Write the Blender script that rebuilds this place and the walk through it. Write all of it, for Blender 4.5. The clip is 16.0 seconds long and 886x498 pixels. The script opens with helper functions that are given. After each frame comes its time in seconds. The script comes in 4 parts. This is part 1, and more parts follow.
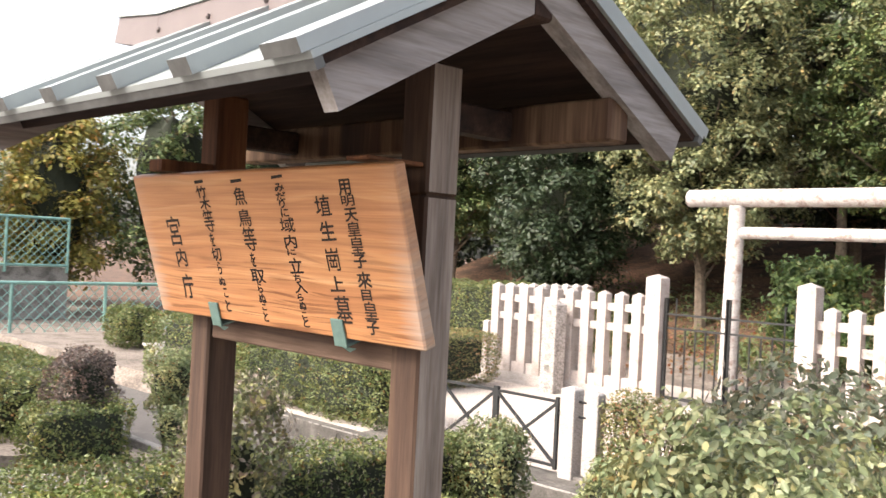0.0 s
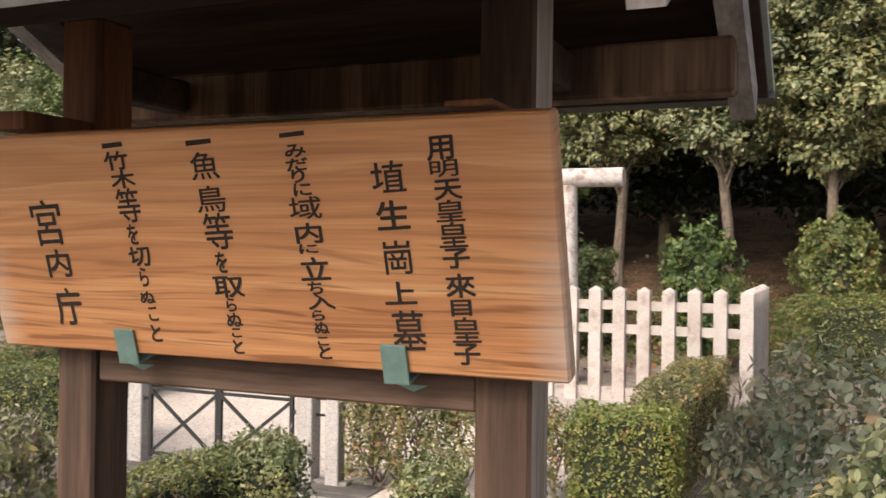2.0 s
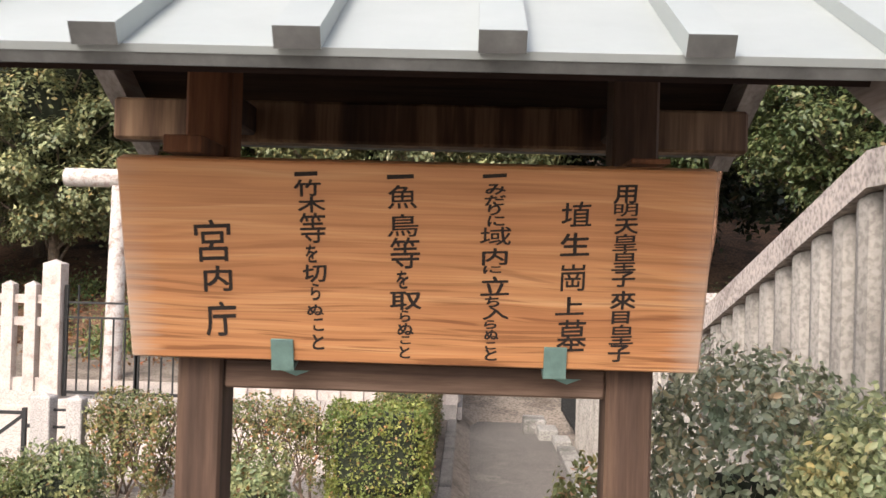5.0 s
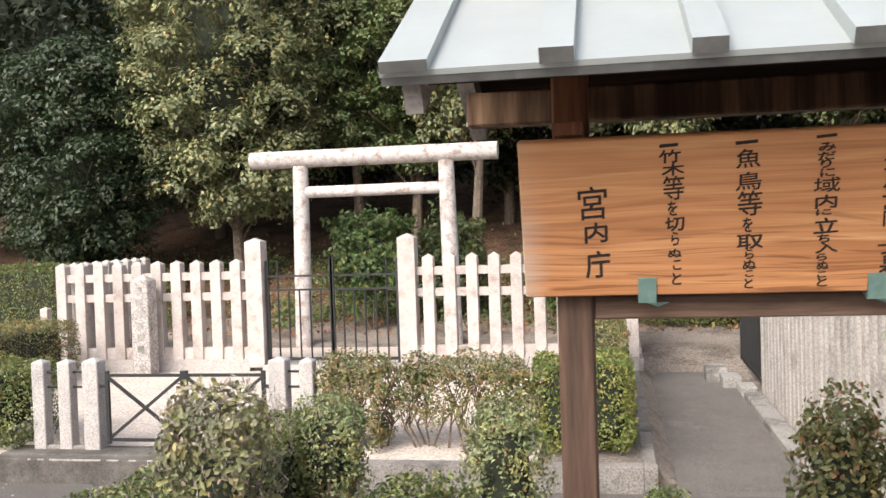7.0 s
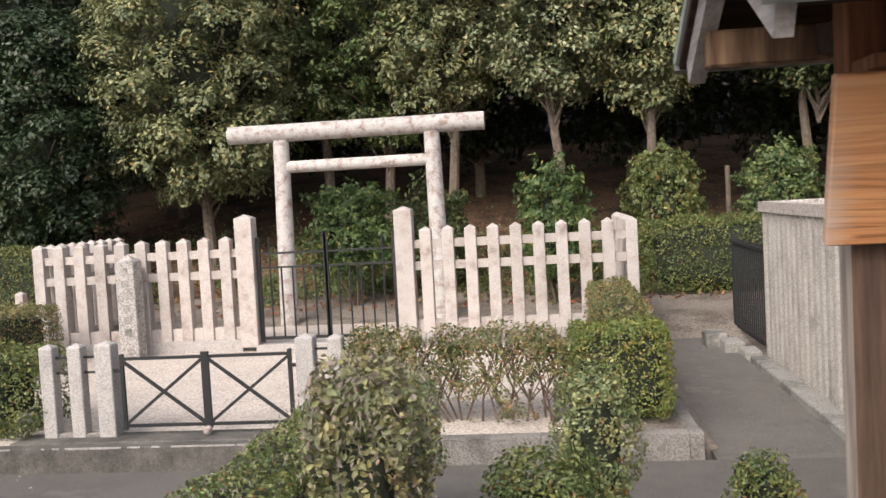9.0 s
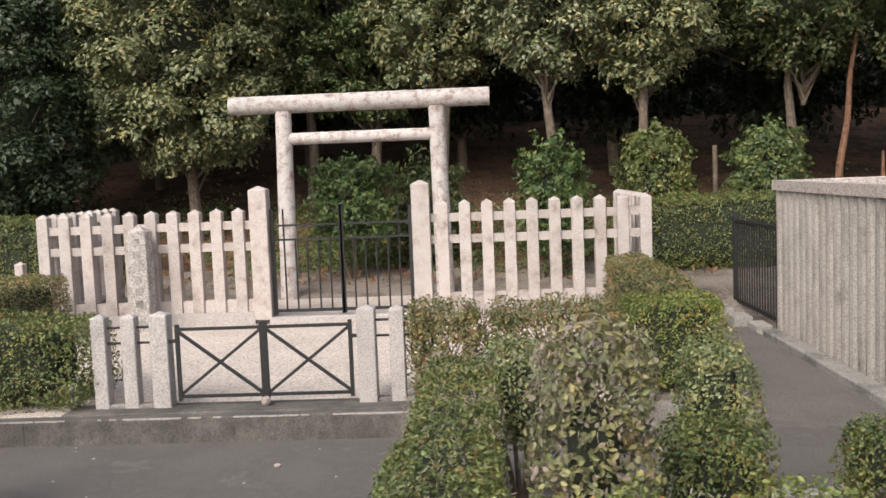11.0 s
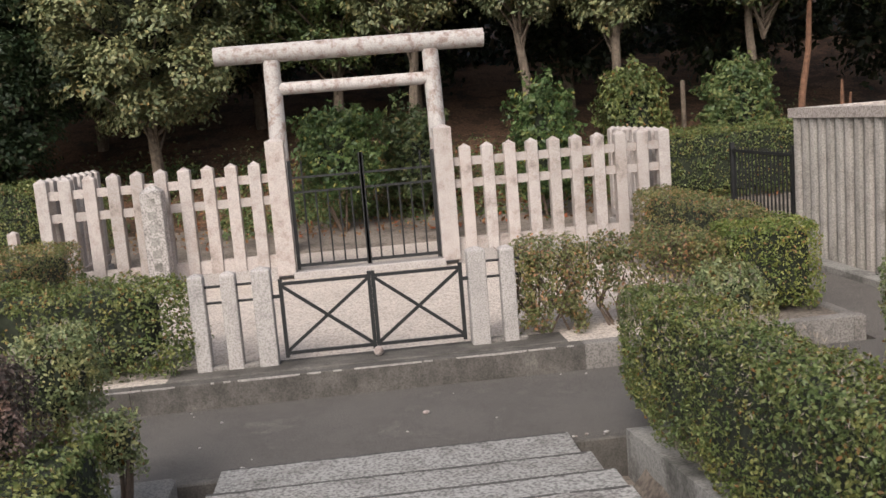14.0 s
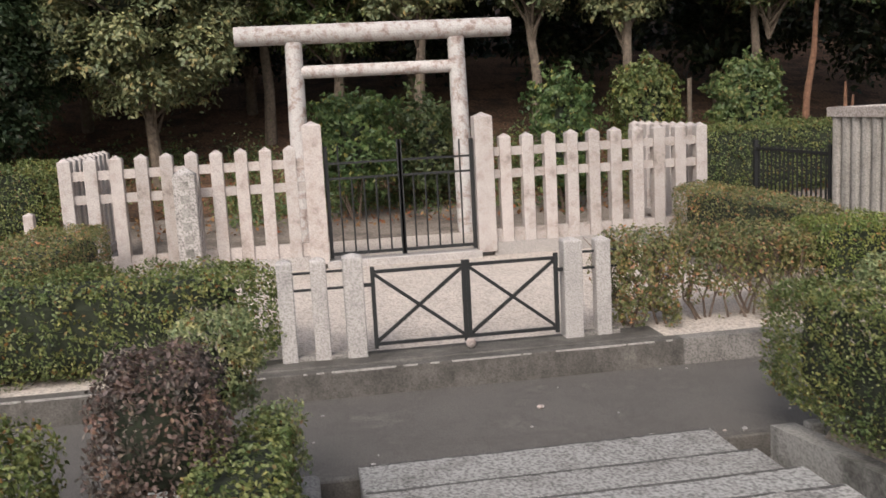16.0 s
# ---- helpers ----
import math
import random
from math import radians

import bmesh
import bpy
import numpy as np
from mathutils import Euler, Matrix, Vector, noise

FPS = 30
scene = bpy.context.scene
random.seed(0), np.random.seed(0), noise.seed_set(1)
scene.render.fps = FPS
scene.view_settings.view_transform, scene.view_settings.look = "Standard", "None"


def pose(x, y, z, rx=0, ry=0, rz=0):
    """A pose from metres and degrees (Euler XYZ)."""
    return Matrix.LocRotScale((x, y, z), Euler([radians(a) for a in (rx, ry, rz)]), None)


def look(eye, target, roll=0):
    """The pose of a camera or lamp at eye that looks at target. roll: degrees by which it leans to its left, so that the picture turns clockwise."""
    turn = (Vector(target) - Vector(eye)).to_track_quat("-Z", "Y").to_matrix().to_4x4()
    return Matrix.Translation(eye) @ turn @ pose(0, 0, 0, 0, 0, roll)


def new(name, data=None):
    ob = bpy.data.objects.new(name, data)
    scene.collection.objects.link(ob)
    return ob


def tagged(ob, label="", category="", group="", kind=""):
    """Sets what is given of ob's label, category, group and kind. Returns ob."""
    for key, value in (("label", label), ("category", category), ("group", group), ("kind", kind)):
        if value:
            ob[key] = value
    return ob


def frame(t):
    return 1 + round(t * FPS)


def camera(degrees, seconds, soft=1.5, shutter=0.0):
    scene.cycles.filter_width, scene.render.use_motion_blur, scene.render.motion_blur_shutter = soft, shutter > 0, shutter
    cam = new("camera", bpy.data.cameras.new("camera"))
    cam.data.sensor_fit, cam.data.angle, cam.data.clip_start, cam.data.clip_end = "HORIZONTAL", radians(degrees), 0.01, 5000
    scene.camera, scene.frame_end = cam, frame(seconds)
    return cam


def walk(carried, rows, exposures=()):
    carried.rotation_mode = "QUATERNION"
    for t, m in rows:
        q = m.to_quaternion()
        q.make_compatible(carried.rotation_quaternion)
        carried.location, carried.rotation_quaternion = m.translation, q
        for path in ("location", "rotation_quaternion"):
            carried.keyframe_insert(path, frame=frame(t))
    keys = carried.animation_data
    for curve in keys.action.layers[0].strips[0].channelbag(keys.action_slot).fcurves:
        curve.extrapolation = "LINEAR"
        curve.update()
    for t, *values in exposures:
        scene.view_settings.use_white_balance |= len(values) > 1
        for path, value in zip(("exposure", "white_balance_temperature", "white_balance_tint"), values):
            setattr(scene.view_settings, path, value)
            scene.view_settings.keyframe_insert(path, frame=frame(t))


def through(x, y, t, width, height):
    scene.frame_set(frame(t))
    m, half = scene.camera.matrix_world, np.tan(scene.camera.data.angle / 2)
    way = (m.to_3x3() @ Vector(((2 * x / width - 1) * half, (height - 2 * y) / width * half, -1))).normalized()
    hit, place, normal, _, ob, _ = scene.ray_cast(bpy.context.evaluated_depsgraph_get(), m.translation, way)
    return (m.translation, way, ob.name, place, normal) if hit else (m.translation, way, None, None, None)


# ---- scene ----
cam = camera(51.0, 16.0, soft=1.5, shutter=0.25)
PATH = [
    (0, (0.058, 0.062, 1.999), (-1.358, 1.474, 2.009), 2.9),
    (0.5, (-0.228, 0.078, 1.981), (-1.507, 1.616, 1.974), 2.5),
    (1, (-0.505, 0.032, 1.98), (-1.627, 1.687, 1.95), -0.0),
    (1.5, (-0.722, 0.052, 1.976), (-1.67, 1.813, 1.962), 0.4),
    (2, (-0.922, 0.095, 1.985), (-1.704, 1.936, 1.989), 0.8),
    (2.5, (-1.124, 0.063, 1.99), (-1.681, 1.983, 1.974), 0.4),
    (3, (-1.282, 0.041, 1.988), (-1.735, 1.988, 1.944), 2.6),
    (3.5, (-1.415, 0.075, 1.994), (-1.725, 2.051, 2.019), 0.5),
    (3.7, (-1.433, 0.07, 1.99), (-1.708, 2.051, 1.997), 1.2),
    (5.8, (-1.806, -0.735, 2.032), (-1.808, 1.263, 2.103), 0.6),
    (6, (-1.815, -0.793, 2.041), (-1.847, 1.203, 2.163), -0.0),
    (6.5, (-1.904, -0.858, 2.015), (-2.178, 1.123, 1.983), 1.1),
    (7, (-2.107, -0.883, 1.989), (-2.463, 1.085, 1.933), -1.9),
    (7.5, (-2.248, -0.83, 1.972), (-2.516, 1.151, 1.94), -2.2),
    (8, (-2.456, -0.797, 1.973), (-2.731, 1.184, 1.948), -1.6),
    (8.5, (-2.699, -0.822, 1.97), (-2.884, 1.168, 1.879), -3.4),
    (9, (-2.917, -0.785, 1.959), (-3.143, 1.199, 1.847), -3.1),
    (11.3, (-4.149, -0.957, 1.981), (-4.231, 1.032, 1.785), -2.2),
    (11.5, (-4.265, -0.952, 1.974), (-4.4, 1.032, 1.755), -1.4),
    (12, (-4.57, -0.924, 1.98), (-4.757, 1.053, 1.739), -6.1),
    (12.5, (-4.892, -0.946, 1.98), (-4.993, 1.036, 1.729), -6.1),
    (13, (-5.227, -0.915, 1.962), (-5.233, 1.058, 1.637), -5.0),
    (13.5, (-5.567, -0.839, 1.975), (-5.542, 1.138, 1.672), -4.7),
    (14, (-5.907, -0.807, 1.975), (-5.741, 1.166, 1.69), -4.7),
    (14.5, (-6.235, -0.711, 1.974), (-6.092, 1.269, 1.73), -7.0),
    (15, (-6.577, -0.621, 1.958), (-6.363, 1.342, 1.647), -5.2),
    (15.5, (-6.882, -0.546, 1.968), (-6.571, 1.397, 1.611), -3.6),
    (16, (-7.168, -0.388, 1.974), (-6.866, 1.566, 1.669), -3.0),
]
EXPOSURE = [(0.0, 1.85, 6750, 12), (1.0, 1.38, 6800, 12), (2.5, 1.05, 6900, 13), (3.7, 1.15, 6800, 13), (5.8, 1.36, 6550, 12), (7.2, 1.27, 6450, 11), (9.0, 0.86, 6450, 11), (11.5, 0.7, 6450, 11), (13.0, 0.52, 6450, 11), (16.0, 0.46, 6400, 11)]
walk(cam, [(t, look(eye, target, roll)) for t, eye, target, roll in PATH], EXPOSURE)

# ---- light ----
SUN_EL, SUN_AZ = 42.0, 205.0      # azimuth clockwise from +y
world = bpy.data.worlds.new("sky")
scene.world = world
world.use_nodes = True
wn = world.node_tree
sky = wn.nodes.new("ShaderNodeTexSky")
sky.sky_type = 'NISHITA'
sky.sun_disc = False
sky.sun_elevation = radians(SUN_EL)
sky.sun_rotation = radians(SUN_AZ)
sky.air_density, sky.dust_density, sky.ozone_density = 1.0, 5.0, 1.0
haze = wn.nodes.new("ShaderNodeHueSaturation")
haze.inputs["Saturation"].default_value = 0.55
wn.links.new(sky.outputs[0], haze.inputs["Color"])
wn.links.new(haze.outputs[0], wn.nodes["Background"].inputs[0])
wn.nodes["Background"].inputs[1].default_value = 0.15
sun_data = bpy.data.lights.new("sun", 'SUN')
sun_data.energy, sun_data.angle, sun_data.color = 1.0, radians(22), (1.0, 0.96, 0.90)
sun = new("sun", sun_data)
az, el = radians(SUN_AZ), radians(SUN_EL)
sun_dir = Vector((math.sin(az) * math.cos(el), math.cos(az) * math.cos(el), math.sin(el)))
sun.matrix_world = look(sun_dir * 60, (0, 0, 0))


# ---- materials ----
def material(name, rough=0.7, metal=0.0, spec=0.5):
    m = bpy.data.materials.new(name)
    m.use_nodes = True
    b = m.node_tree.nodes["Principled BSDF"]
    b.inputs["Roughness"].default_value = rough
    b.inputs["Metallic"].default_value = metal
    b.inputs["Specular IOR Level"].default_value = spec
    return m, m.node_tree, b


def coords(nt, scale=(1, 1, 1), generated=False):
    tc = nt.nodes.new("ShaderNodeTexCoord")
    mp = nt.nodes.new("ShaderNodeMapping")
    mp.inputs["Scale"].default_value = scale
    nt.links.new(tc.outputs["Object"], mp.inputs[0])
    return mp.outputs[0]


def noise_tex(nt, vec, scale, detail=4, rough=0.6):
    n = nt.nodes.new("ShaderNodeTexNoise")
    n.inputs["Scale"].default_value = scale
    n.inputs["Detail"].default_value = detail
    n.inputs["Roughness"].default_value = rough
    nt.links.new(vec, n.inputs["Vector"])
    return n.outputs[0]


def ramp(nt, fac, stops):
    r = nt.nodes.new("ShaderNodeValToRGB")
    e = r.color_ramp.elements
    while len(e) < len(stops):
        e.new(0.5)
    for k, (p, c) in zip(e, stops):
        k.position, k.color = p, (*c, 1) if len(c) == 3 else c
    nt.links.new(fac, r.inputs[0])
    return r.outputs[0]


def mix(nt, fac, a, b, mode='MIX'):
    n = nt.nodes.new("ShaderNodeMix")
    n.data_type, n.blend_type = 'RGBA', mode
    for sock, v in ((n.inputs[0], fac), (n.inputs[6], a), (n.inputs[7], b)):
        if isinstance(v, (int, float)):
            sock.default_value = v
        elif isinstance(v, tuple):
            sock.default_value = (*v, 1)
        else:
            nt.links.new(v, sock)
    return n.outputs[2]


def bump(nt, b, height, strength=0.3, dist=0.01):
    n = nt.nodes.new("ShaderNodeBump")
    n.inputs["Strength"].default_value, n.inputs["Distance"].default_value = strength, dist
    nt.links.new(height, n.inputs["Height"])
    nt.links.new(n.outputs[0], b.inputs["Normal"])


def object_random(nt):
    return nt.nodes.new("ShaderNodeObjectInfo").outputs["Random"]


def stone_mat(name, base, dark, stain, speck=120.0, rough=0.8, stain_scale=3.0, stain_at=0.58, speck_amount=0.35):
    m, nt, b = material(name, rough)
    rnd = object_random(nt)
    shift = nt.nodes.new("ShaderNodeVectorMath")
    shift.operation = 'MULTIPLY_ADD'
    nt.links.new(rnd, shift.inputs[0])
    shift.inputs[1].default_value = (31.0, 17.0, 23.0)
    nt.links.new(coords(nt), shift.inputs[2])
    v = shift.outputs[0]
    big = noise_tex(nt, v, stain_scale, 6, 0.7)
    fine = noise_tex(nt, v, speck, 2, 0.5)
    c = ramp(nt, big, [(0.3, base), (0.5, tuple(0.9 * k for k in base)), (stain_at + 0.02, dark), (stain_at + 0.16, stain)])
    s = ramp(nt, fine, [(0.38, (0.25, 0.25, 0.25)), (0.5, (0.9, 0.9, 0.9)), (0.62, (1.25, 1.25, 1.25))])
    tone = ramp(nt, rnd, [(0.0, (0.88, 0.87, 0.86)), (0.5, (1.0, 1.0, 1.0)), (1.0, (1.08, 1.06, 1.05))])
    nt.links.new(mix(nt, 1.0, mix(nt, speck_amount, c, s, 'MULTIPLY'), tone, 'MULTIPLY'), b.inputs["Base Color"])
    bump(nt, b, fine, 0.35, 0.004)
    return m


def leaf_mat(name, dark, mid, light, dead=(0.16, 0.09, 0.03), dead_share=0.04, rough=0.45, through=0.25):
    m, nt, b = material(name, rough, spec=0.35)
    g = nt.nodes.new("ShaderNodeNewGeometry")
    rnd = g.outputs["Random Per Island"]
    dark = tuple(0.65 * d + 0.35 * m_ for d, m_ in zip(dark, mid))
    light = tuple(0.75 * l + 0.25 * m_ for l, m_ in zip(light, mid))
    c = ramp(nt, rnd, [(0.0, dark), (0.45, mid), (0.97 - dead_share, light), (1.0 - dead_share, dead)])
    v = coords(nt)
    patch = noise_tex(nt, v, 1.6, 3)
    tint = ramp(nt, patch, [(0.3, (0.7, 0.75, 0.75)), (0.7, (1.15, 1.08, 0.95))])
    small = noise_tex(nt, v, 7.0, 4, 0.65)
    tint2 = ramp(nt, small, [(0.32, (0.80, 0.92, 0.86)), (0.5, (1.0, 1.0, 1.0)), (0.66, (1.32, 1.12, 0.98)), (0.78, (1.35, 1.2, 1.25))])
    col = mix(nt, 1.0, mix(nt, 1.0, c, tint, 'MULTIPLY'), tint2, 'MULTIPLY')
    nt.links.new(col, b.inputs["Base Color"])
    tr = nt.nodes.new("ShaderNodeBsdfTranslucent")
    nt.links.new(col, tr.inputs[0])
    ms = nt.nodes.new("ShaderNodeMixShader")
    ms.inputs[0].default_value = through
    nt.links.new(b.outputs[0], ms.inputs[1])
    nt.links.new(tr.outputs[0], ms.inputs[2])
    nt.links.new(ms.outputs[0], nt.nodes["Material Output"].inputs[0])
    return m


def wood_mat(name, light, mid, dark, grain=1.0, rough=0.65, axis=0, contrast=0.5):
    m, nt, b = material(name, rough + 0.15, spec=0.25)
    s = [14.0, 14.0, 14.0]
    s[axis] = 0.9
    v = coords(nt, tuple(k * grain for k in s))
    n1 = noise_tex(nt, v, 1.6, 5, 0.65)
    n2 = noise_tex(nt, v, 9.0, 3, 0.6)
    c = ramp(nt, n1, [(0.3, dark), (0.5, mid), (0.68, light)])
    f = ramp(nt, n2, [(0.35, (0.65, 0.6, 0.55)), (0.6, (1.05, 1.05, 1.05))])
    nt.links.new(mix(nt, contrast, c, f, 'MULTIPLY'), b.inputs["Base Color"])
    bump(nt, b, n2, 0.25, 0.003)
    return m


def plain_mat(name, col, rough=0.6, metal=0.0, var=0.25, scale=8.0, relief=0.1):
    m, nt, b = material(name, rough, metal)
    v = coords(nt)
    n = noise_tex(nt, v, scale, 6, 0.65)
    c = ramp(nt, n, [(0.3, tuple(k * (1 - var) for k in col)), (0.55, col), (0.75, tuple(min(1, k * (1 + var)) for k in col))])
    nt.links.new(c, b.inputs["Base Color"])
    bump(nt, b, noise_tex(nt, v, scale * 9, 3), relief, 0.003)
    return m


FENCE_STONE = stone_mat("pale_painted_stone", (0.470, 0.418, 0.388), (0.385, 0.330, 0.298), (0.214, 0.180, 0.160), 90, 0.85, 4.0, 0.56, 0.3)
TORII_STONE = stone_mat("weathered_torii_stone", (0.500, 0.465, 0.442), (0.375, 0.315, 0.285), (0.200, 0.142, 0.118), 60, 0.85, 7.0, 0.53, 0.3)
GRANITE = stone_mat("grey_granite", (0.416, 0.384, 0.360), (0.320, 0.296, 0.280), (0.208, 0.200, 0.184), 85, 0.85, 2.5, 0.6, 0.42)
MARKER_STONE = stone_mat("rough_hewn_marker_granite", (0.42, 0.385, 0.36), (0.29, 0.265, 0.245), (0.15, 0.14, 0.13), 40, 0.92, 7.0, 0.57, 0.6)
STEP_STONE = stone_mat("rough_step_granite", (0.330, 0.318, 0.302), (0.255, 0.243, 0.230), (0.160, 0.150, 0.140), 52, 0.92, 3.6, 0.55, 0.66)
KERB_STONE = stone_mat("stained_kerb_concrete", (0.245, 0.225, 0.205), (0.170, 0.155, 0.140), (0.089, 0.084, 0.078), 70, 0.9, 2.2, 0.56, 0.5)
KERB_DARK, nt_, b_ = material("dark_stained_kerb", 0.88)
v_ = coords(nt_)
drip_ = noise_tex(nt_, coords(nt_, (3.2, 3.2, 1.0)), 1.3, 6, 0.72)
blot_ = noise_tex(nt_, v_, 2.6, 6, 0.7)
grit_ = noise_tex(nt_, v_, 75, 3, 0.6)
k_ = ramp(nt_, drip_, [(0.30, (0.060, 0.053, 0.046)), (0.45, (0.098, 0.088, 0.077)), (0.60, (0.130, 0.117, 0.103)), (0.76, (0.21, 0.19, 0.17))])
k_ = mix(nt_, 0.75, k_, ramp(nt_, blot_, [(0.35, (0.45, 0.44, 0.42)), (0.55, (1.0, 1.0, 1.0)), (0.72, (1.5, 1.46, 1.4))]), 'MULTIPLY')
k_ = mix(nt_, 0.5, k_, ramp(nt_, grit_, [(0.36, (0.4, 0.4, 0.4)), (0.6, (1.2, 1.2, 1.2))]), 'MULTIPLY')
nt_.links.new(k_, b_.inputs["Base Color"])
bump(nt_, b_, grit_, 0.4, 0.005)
CONCRETE = stone_mat("old_concrete", (0.323, 0.306, 0.281), (0.212, 0.200, 0.183), (0.093, 0.089, 0.076), 60, 0.9, 1.8, 0.52, 0.4)
SLAT_STONE = stone_mat("weathered_slat_concrete", (0.355, 0.325, 0.292), (0.275, 0.250, 0.224), (0.160, 0.148, 0.130), 50, 0.88, 2.5, 0.55, 0.35)
RAIL_STONE = stone_mat("pinkish_rail_concrete", (0.484, 0.421, 0.382), (0.390, 0.335, 0.304), (0.234, 0.195, 0.172), 45, 0.88, 5.0, 0.56, 0.5)
ASPHALT = stone_mat("worn_asphalt", (0.146, 0.132, 0.119), (0.114, 0.103, 0.093), (0.186, 0.168, 0.149), 130, 0.93, 1.7, 0.54, 0.8)
# dark strip tone: riser shadow and dirt along each step's edge
NOSING = stone_mat("shadow_dirt_nosing", (0.07, 0.066, 0.062), (0.10, 0.095, 0.09), (0.16, 0.15, 0.14), 40, 0.9, 9.0, 0.55, 0.4)
GRAVEL = stone_mat("raked_pale_gravel", (0.518, 0.454, 0.396), (0.432, 0.374, 0.324), (0.360, 0.310, 0.266), 45, 0.95, 1.2, 0.62, 0.5)
EARTH = stone_mat("bare_earth", (0.221, 0.184, 0.152), (0.164, 0.135, 0.111), (0.098, 0.078, 0.061), 30, 0.95, 1.5, 0.5, 0.5)
LITTER = stone_mat("leaf_litter_soil", (0.152, 0.083, 0.046), (0.091, 0.049, 0.027), (0.046, 0.027, 0.016), 22, 0.95, 1.6, 0.5, 0.7)
BLACK_IRON = plain_mat("black_painted_iron", (0.012, 0.012, 0.012), 0.7, 0.0, 0.4, 12)
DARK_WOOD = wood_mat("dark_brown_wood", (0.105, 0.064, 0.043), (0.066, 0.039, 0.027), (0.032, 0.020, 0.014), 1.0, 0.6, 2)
BEAM_WOOD = wood_mat("mottled_brown_beam", (0.20, 0.125, 0.075), (0.078, 0.043, 0.026), (0.035, 0.020, 0.014), 0.6, 0.65, 2)
RED_WOOD = wood_mat("sheltered_reddish_timber", (0.20, 0.085, 0.038), (0.125, 0.050, 0.023), (0.055, 0.024, 0.013), 1.0, 0.65, 2)
RAIL_WOOD = wood_mat("worn_brown_rail", (0.17, 0.115, 0.085), (0.11, 0.07, 0.05), (0.055, 0.034, 0.026), 1.0, 0.7, 0)
ROOF_WOOD = wood_mat("dark_roof_timber", (0.062, 0.034, 0.023), (0.034, 0.019, 0.014), (0.015, 0.009, 0.008), 1.0, 0.7, 0)
POST_GREY = wood_mat("pale_grey_post_side", (0.36, 0.305, 0.27), (0.27, 0.22, 0.19), (0.14, 0.11, 0.095), 1.0, 0.75, 2)
GREY_WOOD = wood_mat("greyed_barge_timber", (0.36, 0.33, 0.32), (0.27, 0.245, 0.235), (0.16, 0.145, 0.14), 1.0, 0.75, 1)
BARK = plain_mat("bark", (0.15, 0.115, 0.085), 0.9, 0, 0.5, 14, 0.6)
RED_BARK = plain_mat("reddish_bark", (0.17, 0.085, 0.05), 0.9, 0, 0.5, 12, 0.6)
TWIG = plain_mat("twig", (0.14, 0.10, 0.075), 0.9, 0, 0.4, 20, 0.3)
TWIG_TIP = plain_mat("clipped_twig_tip", (0.25, 0.21, 0.17), 0.85, 0, 0.4, 18, 0.2)
# near-black filler: the shade between leaves put into a solid core
CORE = plain_mat("foliage_inner_shade", (0.022, 0.027, 0.014), 0.95, 0, 0.5, 30, 0.5)
ROOF_METAL = plain_mat("pale_copper_green_sheet", (0.333, 0.359, 0.349), 0.42, 0.3, 0.08, 5, 0.03)
RIDGE_METAL = plain_mat("brown_patina_copper_sheet", (0.120, 0.093, 0.087), 0.5, 0.3, 0.15, 5, 0.05)
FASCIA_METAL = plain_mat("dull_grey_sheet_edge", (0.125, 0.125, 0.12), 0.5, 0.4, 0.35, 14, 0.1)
CLIP_METAL = plain_mat("verdigris_clip", (0.13, 0.21, 0.185), 0.6, 0.2, 0.2, 40, 0.1)
INK = plain_mat("black_ink", (0.022, 0.014, 0.010), 0.95, 0, 0.45, 60, 0.05)
GREEN_PAINT = plain_mat("green_fence_paint", (0.22, 0.40, 0.35), 0.5, 0, 0.2, 6)
BLUE_PLASTIC = plain_mat("blue_plastic", (0.12, 0.38, 0.62), 0.4, 0, 0.05, 5)

# signboard wood: warm, cathedral grain along x
SIGN_WOOD, nt_, b_ = material("orange_cedar_board", 0.5)
v_ = coords(nt_, (0.85, 3.0, 5.5))
warp_ = noise_tex(nt_, v_, 1.3, 2, 0.5)
v2_ = coords(nt_, (0.7, 6.0, 26.0))
add_ = nt_.nodes.new("ShaderNodeVectorMath")
add_.operation = 'MULTIPLY_ADD'
nt_.links.new(warp_, add_.inputs[0])
add_.inputs[1].default_value = (0.0, 0.0, 3.0)
nt_.links.new(v2_, add_.inputs[2])
ring_ = noise_tex(nt_, add_.outputs[0], 1.7, 3, 0.55)
streak_ = noise_tex(nt_, coords(nt_, (1.2, 20.0, 130.0)), 1.5, 3, 0.6)
c_ = ramp(nt_, ring_, [(0.28, (0.33, 0.135, 0.052)), (0.45, (0.42, 0.185, 0.074)), (0.55, (0.47, 0.22, 0.090)), (0.72, (0.56, 0.31, 0.15))])
s_ = ramp(nt_, streak_, [(0.3, (0.72, 0.66, 0.6)), (0.6, (1.06, 1.06, 1.06))])
lines_ = ramp(nt_, noise_tex(nt_, add_.outputs[0], 4.6, 2, 0.5), [(0.40, (0.42, 0.34, 0.28)), (0.46, (1.0, 1.0, 1.0)), (0.6, (1.0, 1.0, 1.0)), (0.7, (1.18, 1.16, 1.12))])
